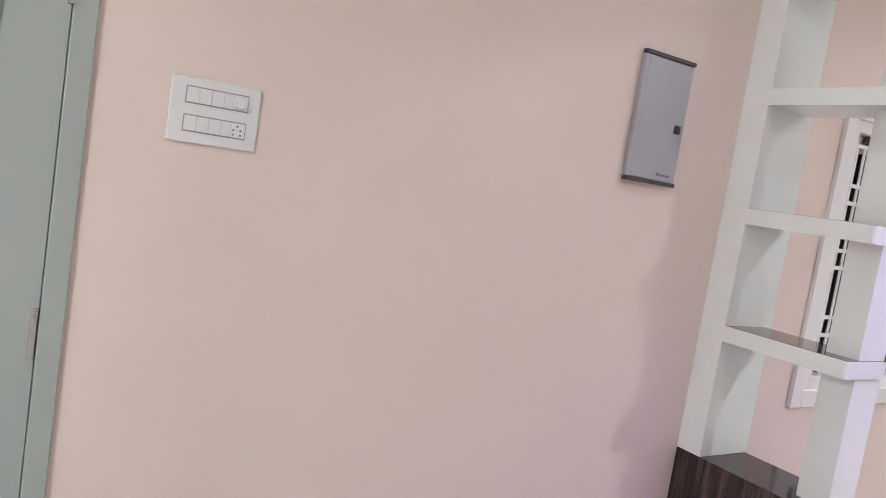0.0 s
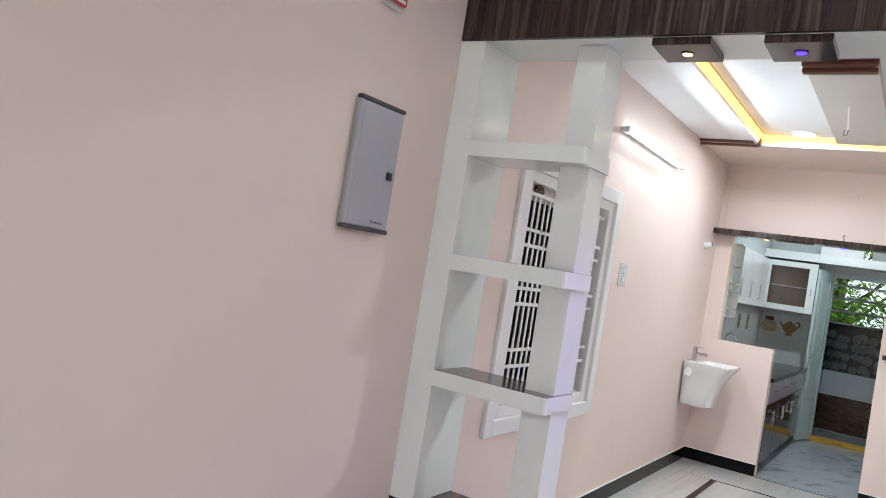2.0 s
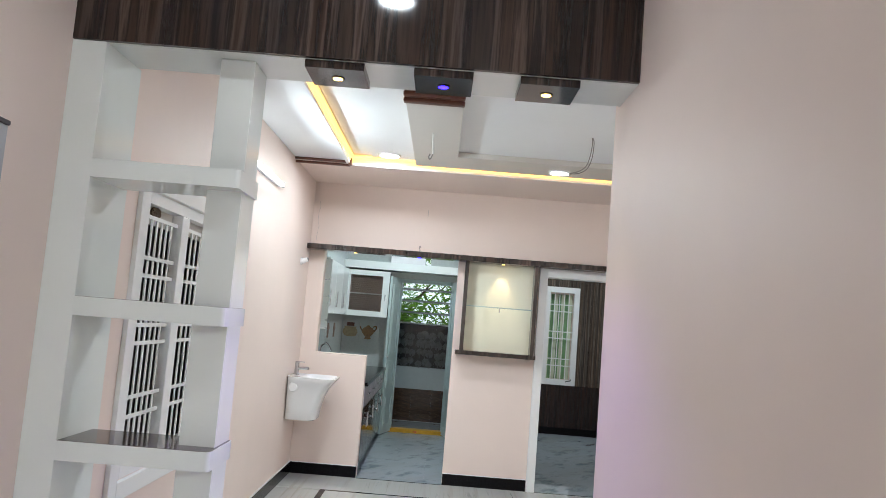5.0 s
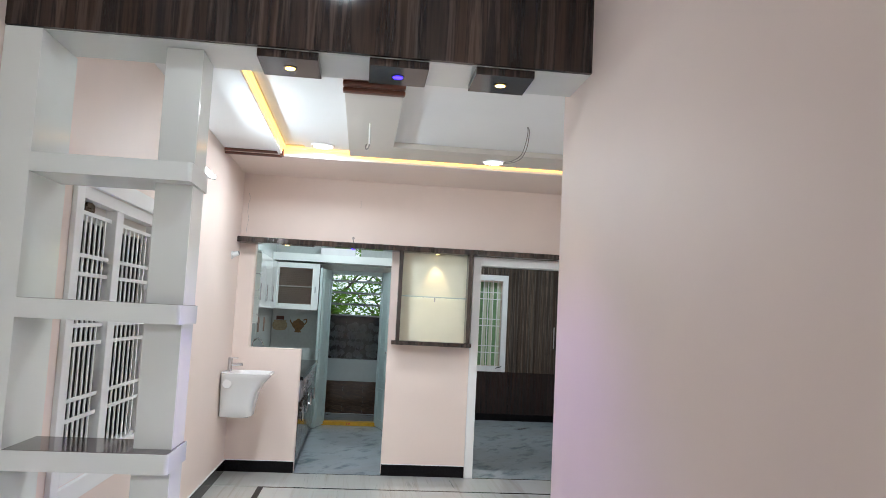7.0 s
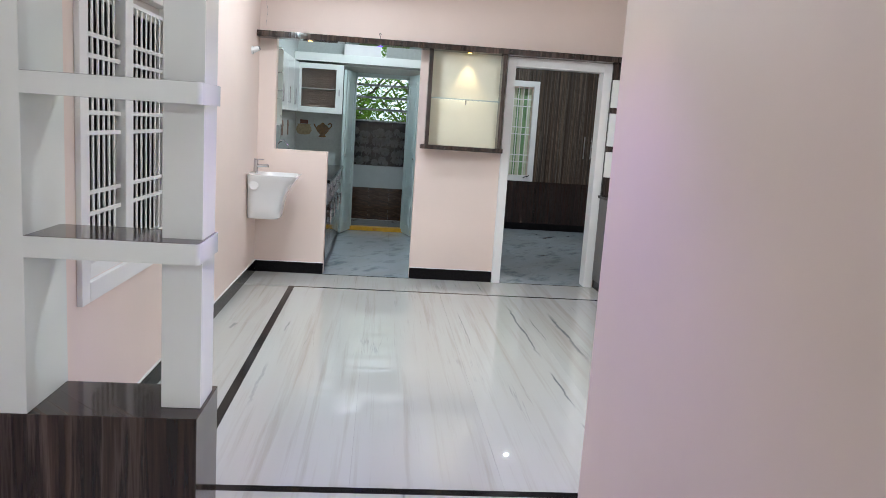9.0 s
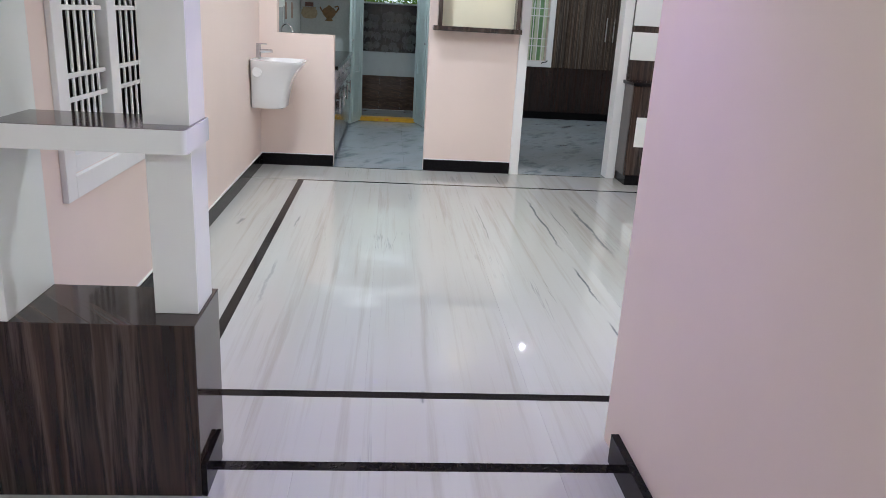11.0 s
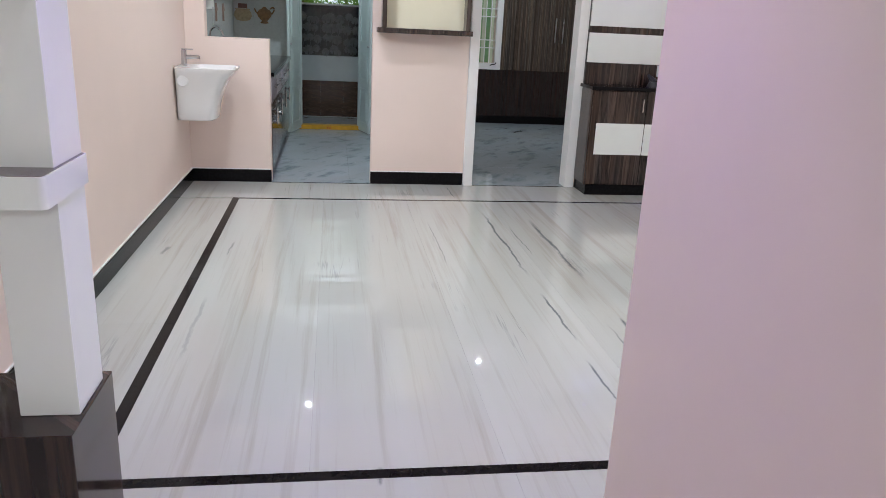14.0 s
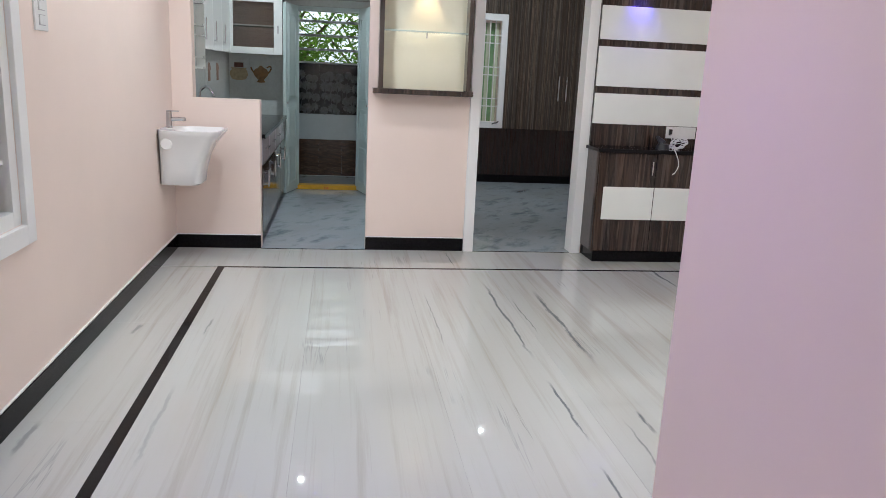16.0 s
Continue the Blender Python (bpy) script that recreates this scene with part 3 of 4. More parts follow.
# ---- hall: left wall ----
win = tagged(new("window_1"), "white framed window with white steel bars on the hall wall", "window", kind="structure")
win.location = (0, -3.38, 0.66)
part("casing", joined(box(0.0, 0.022, -4.07, -3.99, 0.66, 2.06, 0.003), box(0.0, 0.022, -2.77, -2.69, 0.66, 2.06, 0.003), box(0.0, 0.022, -3.99, -2.77, 0.66, 0.74, 0.003), box(0.0, 0.022, -3.99, -2.77, 1.98, 2.06, 0.003)), WHITE_PAINT, win)
part("window_frame", joined(box(-0.068, -0.001, -3.99, -3.925, 0.74, 1.98, 0.002), box(-0.068, -0.001, -2.835, -2.77, 0.74, 1.98, 0.002), box(-0.068, -0.001, -3.925, -2.835, 0.74, 0.80, 0.002), box(-0.068, -0.001, -3.925, -2.835, 1.925, 1.98, 0.002)), WHITE_PAINT, win)
part("mullion", box(-0.060, -0.001, -3.505, -3.405, 0.80, 1.925, 0.004), WHITE_PAINT, win)
for y0, y1 in ((-3.925, -3.505), (-3.405, -2.835)):
    n = 7 if y1 < -3.4 else 8
    for k in range(1, n):
        y = y0 + (y1 - y0) * k / n
        part("bar", box(-0.037, -0.030, y - 0.0085, y + 0.0085, 0.80, 1.872, 0.001), WHITE_PAINT, win)
    for z in (1.872, 1.69, 1.61, 1.39, 1.31, 1.075, 0.99):
        part("cross_bar", box(-0.0295, -0.024, y0, y1, z - 0.009, z + 0.009, 0.001), WHITE_PAINT, win)
    part("head_board", box(-0.0675, -0.055, y0, y1, 1.845, 1.924), BEIGE, win, "dusty beige head board")
part("latch", tube([(-0.02, -3.86, 0.83), (0.0, -3.85, 0.835), (0.004, -3.82, 0.84), (0.0, -3.78, 0.85)], 0.006), STEEL, win, "grey steel latch")
random.seed(21)
bm = bmesh.new()
bmesh.ops.create_icosphere(bm, subdivisions=3, radius=1.0)
for v in bm.verts:
    v.co *= 1 + random.uniform(-0.22, 0.22)
    v.co = Vector((-0.040 + 0.020 * v.co.x, -3.765 + 0.044 * v.co.y, 1.900 + 0.024 * v.co.z))
part("mud_nest", bm, BARK, win, "lumpy brown mud nest")

sw = plate_y("wall_switch", -2.505, -2.372, 1.482, 1.630, 0.0, "white plastic double switch plate on the wall", [(1.565, 1.602, (0, 0.5, 1.0)), (1.506, 1.543, (0, 0.5, 1.0))])

tl = thing("tube_light", (0.0, -2.25, 2.43), "lit white tube light in a batten on the wall", "tube light")
part("batten", box(0.0, 0.030, -2.88, -1.62, 2.418, 2.446, 0.004), WHITE_PVC, tl)
part("end_cap", box(0.030, 0.062, -2.885, -2.855, 2.414, 2.450, 0.004), WHITE_PVC, tl)
part("end_cap", box(0.030, 0.062, -1.645, -1.615, 2.414, 2.450, 0.004), WHITE_PVC, tl)
part("glass_tube", rod((0.047, -2.855, 2.432), (0.047, -1.645, 2.432), 0.0135, 16), GLOW_TUBE, tl, "glowing tube", True)

holder = thing("lamp_holder", (0.0, -0.39, 1.95), "small white angled lamp holder on the wall", "lamp holder")
part("base", rod((0.0, -0.39, 1.955), (0.012, -0.39, 1.955), 0.034, 20), WHITE_PVC, holder, smooth=True)
part("socket", rod((0.012, -0.39, 1.955), (0.060, -0.39, 1.975), 0.026, 20, 0.020), WHITE_PVC, holder, smooth=True)
part("plug", rod((0.060, -0.39, 1.975), (0.066, -0.39, 1.977), 0.016, 16), DOT, holder, smooth=True)


def basin():
    t = thing("wash_basin", (0.0, -0.36, 0.55), "white ceramic wall-hung wash basin in the corner", "wash basin")
    levels = [(0.555, 0.262, 0.150), (0.565, 0.278, 0.158), (0.66, 0.292, 0.166), (0.76, 0.320, 0.182), (0.84, 0.362, 0.202), (0.895, 0.408, 0.222), (0.922, 0.430, 0.230), (0.932, 0.432, 0.230),
              (0.934, 0.412, 0.214), (0.918, 0.398, 0.202), (0.86, 0.372, 0.180), (0.82, 0.310, 0.140), (0.812, 0.24, 0.08)]
    bm = bmesh.new()
    rings = []
    n = 48
    for i, (z, d, w) in enumerate(levels):
        inner = i >= 8
        x0 = 0.0 if not inner else 0.105 + (0.02 * (i - 8))
        ring = []
        for k in range(n):
            a = 2 * math.pi * k / n
            c, s = math.cos(a), math.sin(a)
            px, py = math.copysign(abs(c) ** 0.42, c), math.copysign(abs(s) ** 0.42, s)
            ring.append(bm.verts.new((x0 + (d - x0) * (px + 1) / 2, -0.36 + w * py, z)))
        rings.append(ring)
    for r0, r1 in zip(rings, rings[1:]):
        for k in range(n):
            bm.faces.new((r0[k], r0[(k + 1) % n], r1[(k + 1) % n], r1[k]))
    bm.faces.new(rings[0][::-1])
    bm.faces.new(rings[-1])
    bowl = part("bowl", bm, CERAMIC, t, smooth=True)
    part("boss", rod((0.070, -0.572, 0.842), (0.070, -0.562, 0.842), 0.036, 28, 0.040), CERAMIC, t, "round raised ceramic boss", True)
    part("drain", rod((0.20, -0.36, 0.813), (0.20, -0.36, 0.818), 0.022, 20), CHROME, bowl, smooth=True)
    tap = thing("basin_tap", (0.052, -0.36, 0.934), "chrome pillar tap standing on the wash basin", "tap")
    part("body", rod((0.052, -0.36, 0.934), (0.052, -0.36, 1.045), 0.021, 20, 0.019), CHROME, tap, smooth=True)
    part("spout", rod((0.060, -0.36, 0.992), (0.158, -0.36, 1.000), 0.014, 16, 0.012), CHROME, tap, smooth=True)
    part("nozzle", rod((0.152, -0.36, 1.004), (0.152, -0.36, 0.985), 0.012, 16), CHROME, tap, smooth=True)
    part("lever", box(0.036, 0.120, -0.368, -0.352, 1.046, 1.055, 0.002), CHROME, tap)


basin()

# ---- hall: far wall ----
HX1 = 4.75
header = thing("wood_header", (1.6, -0.08, 2.10), "dark streaked laminate header strip with small spotlights", "header")
part("board", box(0.0, HX1, -0.165, -0.001, 2.098, 2.142, 0.001), DARK_WOOD, header)
part("upstand", box(0.0, HX1, -0.165, -0.150, 2.1425, 2.148, 0.001), DARK_WOOD, header)
for x, g in ((0.45, GLOW_WARM), (1.06, GLOW_BLUE), (1.86, GLOW_WARM), (3.50, GLOW_BLUE)):
    part("spot_ring", rod((x, -0.09, 2.092), (x, -0.09, 2.0978), 0.024, 20), CHROME, header, "chrome ring")
    part("spot_lens", rod((x, -0.09, 2.0895), (x, -0.09, 2.0918), 0.017, 20), g, header, "lit lens")
cable = solid("cable_end", tube([(1.06, -0.12, 2.142), (1.058, -0.122, 2.17), (1.05, -0.125, 2.19), (1.056, -0.13, 2.20), (1.066, -0.128, 2.188)], 0.004), GREY_WIRE, "loose grey cable end above the header", "cable")

nb = thing("wall_niche", (1.84, 0.0, 1.21), "lit cream display box with dark wood frame", "display box")
part("back_panel", box(1.535, 2.172, -0.018, -0.002, 1.263, 2.097), CREAM, nb, "cream back panel")
part("side_board", box(1.500, 1.535, -0.150, -0.002, 1.263, 2.097, 0.001), DARK_WOOD, nb)
part("side_board", box(2.158, 2.193, -0.150, -0.002, 1.263, 2.097, 0.001), DARK_WOOD, nb)
part("base_board", box(1.462, 2.210, -0.168, -0.002, 1.224, 1.2625, 0.002), DARK_WOOD, nb)
gs = part("glass_shelf", box(1.536, 2.157, -0.132, -0.019, 1.676, 1.684), GLASS, nb, "clear glass shelf")
gs.visible_shadow = False
part("shelf_edge", box(1.536, 2.157, -0.1350, -0.1322, 1.675, 1.685), GLASS_EDGE, nb, "greenish glass edge")
part("shelf_pin", rod((1.852, -0.10, 1.635), (1.852, -0.10, 1.675), 0.006, 10), STEEL, nb, "small steel pin")

door2 = tagged(new("door_2"), "white painted bedroom door frame with steel hinges, open", "door", kind="structure")
door2.location = (2.7, 0, 0)
part("door_frame", joined(box(2.219, 2.298, -0.03, 0.13, 0, 2.096, 0.003), box(3.112, 3.192, -0.03, 0.13, 0, 2.096, 0.003), box(2.298, 3.112, -0.03, 0.13, 2.012, 2.096, 0.003)), WHITE_PAINT, door2)
for z in (0.22, 0.80, 1.42, 1.86):
    part("hinge", joined(box(2.298, 2.302, 0.02, 0.06, z - 0.05, z + 0.05, 0.001), rod((2.302, 0.062, z - 0.05), (2.302, 0.062, z + 0.05), 0.006, 8)), STEEL, door2, "steel butt hinge")

# TV unit
tv = thing("tv_cabinet", (3.9, -0.16, 0), "dark streaked laminate media cabinet with white bands and black top", "cabinet")
CF = -0.315
part("plinth", box(3.205, 4.70, CF + 0.012, -0.002, 0, 0.085, 0.002), GRANITE, tv, "black granite plinth")
part("body", box(3.190, 4.70, CF + 0.02, -0.002, 0.0855, 0.862, 0.001), DARK_WOOD, tv)
part("top", box(3.170, 4.72, CF - 0.03, -0.002, 0.8625, 0.890, 0.005), GRANITE, tv, "polished black granite top")
for x0, x1, hx in ((3.195, 3.648, 3.615), (3.654, 4.108, 3.69), (4.114, 4.695, 4.66)):
    d = part("cabinet_door", box(x0, x1, CF, CF + 0.0195, 0.092, 0.856, 0.0015), DARK_WOOD, tv)
    part("white_band", box(x0 + (0.045 if x0 < 3.2 else 0.0), x1, CF - 0.004, CF - 0.0002, 0.342, 0.598, 0.001), WHITE_LAM, d, "white laminate band")
    if x0 < 3.6 or x0 > 4.0:
        part("handle", joined(rod((hx, CF - 0.022, 0.695), (hx, CF - 0.022, 0.80), 0.006, 12), rod((hx, CF - 0.022, 0.705), (hx, CF, 0.705), 0.004, 8), rod((hx, CF - 0.022, 0.79), (hx, CF, 0.79), 0.004, 8)), CHROME, d, "chrome bar handle", True)
tvp = thing("media_wall_panel", (3.9, 0, 0.89), "dark wood wall panel with raised white bands", "wall panel")
part("backing", box(3.193, 4.74, -0.050, -0.002, 0.8905, 2.0975), DARK_WOOD, tvp)
for z0, z1 in ((1.062, 1.297), (1.350, 1.650), (1.702, 1.952)):
    part("white_board", box(3.1935 + 0.001, 4.735, -0.072, -0.0505, z0, z1, 0.002), WHITE_LAM, tvp, "white glossy board")
sock = thing("socket_board", (3.92, -0.05, 0.98), "white plastic socket board on the media wall", "socket board")
part("plate", box(3.812, 4.06, -0.064, -0.0505, 0.965, 1.058, 0.003), WHITE_PVC, sock)
for x in (3.885, 3.945, 4.005):
    part("module", box(x - 0.026, x + 0.026, -0.068, -0.0642, 0.985, 1.040, 0.0015), WHITE_PVC, sock)
part("plug", box(3.832, 3.852, -0.092, -0.0642, 0.990, 1.038, 0.003), BLACK, sock, "black plug")
random.seed(5)
coil = []
for k in range(64):
    a = k * 0.62
    r = 0.030 + 0.022 * random.random()
    coil.append((3.86 + 1.5 * r * math.cos(a), -0.20 + r * math.sin(a) * 0.6, 0.935 + 0.9 * r * math.sin(a + 0.6) + 0.012 * math.sin(k)))
coil += [(3.80, -0.27, 0.93), (3.77, -0.33, 0.905), (3.775, -0.358, 0.88), (3.80, -0.362, 0.82), (3.805, -0.362, 0.77), (3.785, -0.36, 0.725), (3.765, -0.36, 0.712)]
cc = thing("cable_coil", (3.86, -0.2, 0.89), "tangled white cable coil lying on the black top", "cable")
part("cable", tube([(3.842, -0.09, 1.0), (3.845, -0.11, 0.96), (3.85, -0.16, 0.93)] + coil, 0.0035, 6), WIRE, cc, smooth=True)
part("router", joined(rod((3.74, -0.19, 0.8905), (3.74, -0.19, 0.93), 0.055, 24, 0.04), rod((3.74, -0.19, 0.93), (3.70, -0.15, 0.985), 0.03, 16, 0.01)), BLACK, cc, "round black base", True)

# ---- hall ceiling details ----
strip = thing("cove_led_strip", (0.53, -1.06, 2.83), "yellow light strip and glowing lip faces in the ceiling recess", "light strip")
# strip's light on the lip, put in as glowing faces
part("lit_lip_face", box(0.4555, 0.461, -4.54, -1.032, 2.772, 2.799), GLOW_COVE, strip)
part("lit_lip_face", box(0.461, 4.79, -1.036, -1.0305, 2.764, 2.799), GLOW_COVE, strip)
part("strip", box(0.457, 0.482, -4.54, -1.092, 2.800, 2.820), GLOW_COVE, strip)
part("strip", box(0.457, 4.79, -1.089, -1.032, 2.800, 2.820), GLOW_COVE, strip)
m1 = thing("ceiling_moulding", (0.24, -1.02, 2.75), "reddish brown twin wood moulding across the ceiling border", "moulding", "ceiling mouldings")
for k, (dy, dz) in enumerate(((0.0, 0.0), (-0.035, 0.022))):
    part("rail", box(0.001, 0.455, -1.06 + dy, -1.03 + dy, 2.728 + dz, 2.748 + dz, 0.006), SLAT_WOOD, m1)
part("clip", box(0.445, 0.470, -1.10, -1.038, 2.735, 2.79, 0.003), SLAT_WOOD, m1)
m2 = thing("ceiling_moulding", (1.17, -3.1, 2.76), "reddish brown triple wood moulding across the beige ceiling band", "moulding", "ceiling mouldings")
for k in range(3):
    part("rail", box(0.995, 1.345, -3.05 - 0.05 * k, -3.00 - 0.05 * k, 2.730 + 0.022 * k, 2.756 + 0.022 * k, 0.007), SLAT_WOOD, m2)
part("backer", box(1.0, 1.34, -3.16, -2.99, 2.790, 2.8145), SLAT_WOOD, m2)
w1 = thing("fan_hook_pipe", (1.16, -2.15, 2.79), "thin white conduit hanging from the beige ceiling band", "conduit")
part("pipe", tube([(1.155, -2.2, 2.772), (1.155, -2.14, 2.72), (1.158, -2.08, 2.66)], 0.006), WIRE, w1, smooth=True)
part("loop", tube([(1.158, -2.08, 2.66), (1.150, -2.06, 2.635), (1.138, -2.055, 2.625), (1.132, -2.06, 2.64), (1.140, -2.065, 2.66)], 0.004), GREY_WIRE, w1, smooth=True)
w2 = thing("hanging_wire", (2.25, -2.0, 2.84), "thin loose wires hanging from the white ceiling", "wire")
part("strand", tube([(2.22, -2.25, 2.815), (2.235, -2.2, 2.79), (2.26, -2.0, 2.745), (2.27, -1.8, 2.715), (2.24, -1.62, 2.71), (2.20, -1.52, 2.718)], 0.003, 6), GREY_WIRE, w2, smooth=True)
part("strand", tube([(2.225, -2.25, 2.815), (2.245, -2.2, 2.79), (2.275, -2.0, 2.735), (2.28, -1.8, 2.70), (2.25, -1.62, 2.70), (2.19, -1.50, 2.715)], 0.003, 6), GREY_WIRE, w2, smooth=True)

# loose pipes and dry litter just outside the barred window
sill = thing("outer_pipe_run", (-0.5, -3.5, 0.6), "dusty grey pipes running along the gap outside", "pipe")
part("pipe", tube([(-0.55, -4.6, 0.70), (-0.5, -3.9, 0.74), (-0.52, -3.2, 0.72), (-0.5, -2.4, 0.76)], 0.03, 10), CONCRETE, sill, smooth=True)
part("pipe", tube([(-0.42, -4.6, 0.62), (-0.4, -3.9, 0.64), (-0.43, -3.2, 0.63), (-0.4, -2.4, 0.66)], 0.02, 10), GREY_WIRE, sill, smooth=True)
part("post", rod((-0.50, -3.55, -0.4), (-0.50, -3.55, 0.72), 0.02, 10), CONCRETE, sill)

# ---- kitchen ----
ct = thing("kitchen_worktop", (0.32, 1.5, 0.83), "black granite kitchen worktop with steel sink tap", "worktop")
part("slab", box(0.001, 0.650, 0.121, 2.60, 0.838, 0.868, 0.004), GRANITE, ct)
part("edge", box(0.650, 0.656, 0.121, 2.60, 0.832, 0.868, 0.002), GRANITE, ct)
ktap = thing("kitchen_tap", (0.15, 0.55, 0.868), "curved chrome sink tap on the worktop", "tap")
part("neck", tube([(0.10, 0.55, 0.868), (0.10, 0.55, 1.10), (0.11, 0.55, 1.17), (0.15, 0.55, 1.195), (0.19, 0.54, 1.17), (0.215, 0.53, 1.12)], 0.011, 10), CHROME, ktap, smooth=True)
part("twin_neck", tube([(0.11, 0.58, 1.17), (0.14, 0.58, 1.20), (0.18, 0.57, 1.18), (0.21, 0.56, 1.13)], 0.009, 10), CHROME, ktap, smooth=True)
part("foot", rod((0.10, 0.55, 0.868), (0.10, 0.55, 0.885), 0.026, 20), CHROME, ktap, smooth=True)
PALE_DRAWER = plain("pale_lilac_laminate", (0.50, 0.46, 0.50), 0.15, vary=0.04)
for k in range(4):
    y0 = 0.125 + k * 0.61
    u = thing("base_cabinet", (0.3, y0 + 0.3, 0), "dark wood kitchen base cabinet with pale drawer and steel handles", "cabinet", "kitchen base cabinets")
    part("body", box(0.02, 0.615, y0 + 0.001, y0 + 0.607, 0.08, 0.8315), DARK_WOOD, u)
    part("kick", box(0.02, 0.58, y0 + 0.001, y0 + 0.607, 0.0, 0.0795), GRANITE, u)
    d = part("drawer", box(0.6155, 0.634, y0 + 0.005, y0 + 0.603, 0.63, 0.825, 0.002), PALE_DRAWER, u, "pale drawer front")
    part("handle", joined(rod((0.655, y0 + 0.2, 0.74), (0.655, y0 + 0.41, 0.74), 0.006, 10), rod((0.634, y0 + 0.22, 0.74), (0.655, y0 + 0.22, 0.74), 0.004, 8), rod((0.634, y0 + 0.39, 0.74), (0.655, y0 + 0.39, 0.74), 0.004, 8)), CHROME, d, "chrome bar handle", True)
    for a, b, hy in ((0.005, 0.301, 0.26), (0.306, 0.603, 0.345)):
        d = part("cabinet_door", box(0.6155, 0.634, y0 + a, y0 + b, 0.09, 0.624, 0.002), DARK_WOOD, u)
        part("handle", joined(rod((0.655, y0 + hy, 0.42), (0.655, y0 + hy, 0.56), 0.006, 10), rod((0.634, y0 + hy, 0.44), (0.655, y0 + hy, 0.44), 0.004, 8), rod((0.634, y0 + hy, 0.54), (0.655, y0 + hy, 0.54), 0.004, 8)), CHROME, d, "chrome bar handle", True)

wc = thing("wall_cabinet", (0.3, 2.8, 1.5), "white kitchen wall cabinet with a ribbed glass door", "cabinet")
part("body", joined(box(0.005, 0.605, 2.99, 2.999, 1.50, 2.10), box(0.005, 0.605, 2.67, 2.99, 1.50, 1.516), box(0.005, 0.605, 2.67, 2.99, 2.085, 2.10), box(0.005, 0.021, 2.67, 2.99, 1.516, 2.085), box(0.589, 0.605, 2.67, 2.99, 1.516, 2.085)), WHITE_LAM, wc)
part("inner_shelf", box(0.022, 0.588, 2.69, 2.989, 1.79, 1.805), WHITE_LAM, wc)
cd = part("cabinet_door", joined(box(0.005, 0.093, 2.648, 2.668, 1.50, 2.10, 0.002), box(0.515, 0.605, 2.648, 2.668, 1.50, 2.10, 0.002), box(0.093, 0.515, 2.648, 2.668, 1.50, 1.572, 0.002), box(0.093, 0.515, 2.648, 2.668, 2.035, 2.10, 0.002)), WHITE_LAM, wc)
part("glass", box(0.093, 0.515, 2.656, 2.660, 1.572, 2.035), FROST, cd, "brownish ribbed glass")
part("handle", box(0.552, 0.566, 2.636, 2.648, 1.72, 1.80, 0.003), STEEL, cd, "steel pull")
BROWN_RIB = plain("brown_plate_rack", (0.20, 0.13, 0.10), 0.5, vary=0.1)
RIB_PALE = plain("pale_brown_slat", (0.36, 0.28, 0.24), 0.3, vary=0.08)
for k in range(17):
    z = 1.590 + k * 0.0245
    if abs(z - 1.80) > 0.02:
        part("rack_slat", box(0.024, 0.586, 2.672, 2.684, z - 0.007, z + 0.007, 0.002), RIB_PALE, wc)
part("back_lining", box(0.022, 0.588, 2.984, 2.9895, 1.517, 2.084), RIB_PALE, wc, "pale brown inner lining")
for k in range(3):
    y0 = 0.98 + k * 0.55
    u = thing("shallow_cabinet", (0.03, y0, 1.5), "shallow white gloss kitchen cabinet high on the wall", "cabinet", "shallow kitchen cabinets")
    part("body", box(0.001, 0.050, y0, y0 + 0.546, 1.50, 2.10), WHITE_LAM, u)
    d = part("cabinet_door", box(0.0505, 0.066, y0 + 0.002, y0 + 0.544, 1.503, 2.097, 0.002), WHITE_LAM, u)
    part("handle", rod((0.085, y0 + 0.06, 1.58), (0.085, y0 + 0.06, 1.76), 0.006, 10), CHROME, d, "chrome bar handle", True)
    part("handle_foot", rod((0.066, y0 + 0.06, 1.59), (0.085, y0 + 0.06, 1.59), 0.005, 8), CHROME, d)
es = thing("end_shelf", (0.04, 0.9, 1.33), "narrow white open end shelf on the kitchen wall", "shelf")
part("back_board", box(0.001, 0.012, 0.83, 0.97, 1.33, 2.10, 0.001), WHITE_LAM, es)
for z in (1.335, 1.42, 1.60, 1.68, 1.86, 2.085):
    part("shelf", box(0.012, 0.085, 0.83, 0.97, z, z + 0.016, 0.002), WHITE_LAM, es)
part("side_board", box(0.012, 0.085, 0.955, 0.9745, 1.351, 2.085, 0.001), WHITE_LAM, es)
lo = thing("loft_shelf", (0.8, 2.7, 2.12), "white laminate loft shelf above the kitchen door", "shelf")
part("slab", box(0.001, 1.899, 2.62, 2.998, 2.125, 2.225, 0.003), WHITE_LAM, lo)
lb = thing("loft_box", (0.9, 2.8, 2.225), "white closed storage box on the loft shelf", "box")
part("carton", box(0.60, 1.05, 2.66, 2.95, 2.226, 2.42, 0.004), WHITE_PVC, lb)


def lathe(profile, at, seg=28):
    bm = bmesh.new()
    rings = [[bm.verts.new((at[0] + r * math.cos(2 * math.pi * k / seg), at[1] + 0.02 * r * math.sin(2 * math.pi * k / seg), at[2] + z)) for k in range(seg)] for r, z in profile]
    for r0, r1 in zip(rings, rings[1:]):
        for k in range(seg):
            bm.faces.new((r0[k], r0[(k + 1) % seg], r1[(k + 1) % seg], r1[k]))
    return bm


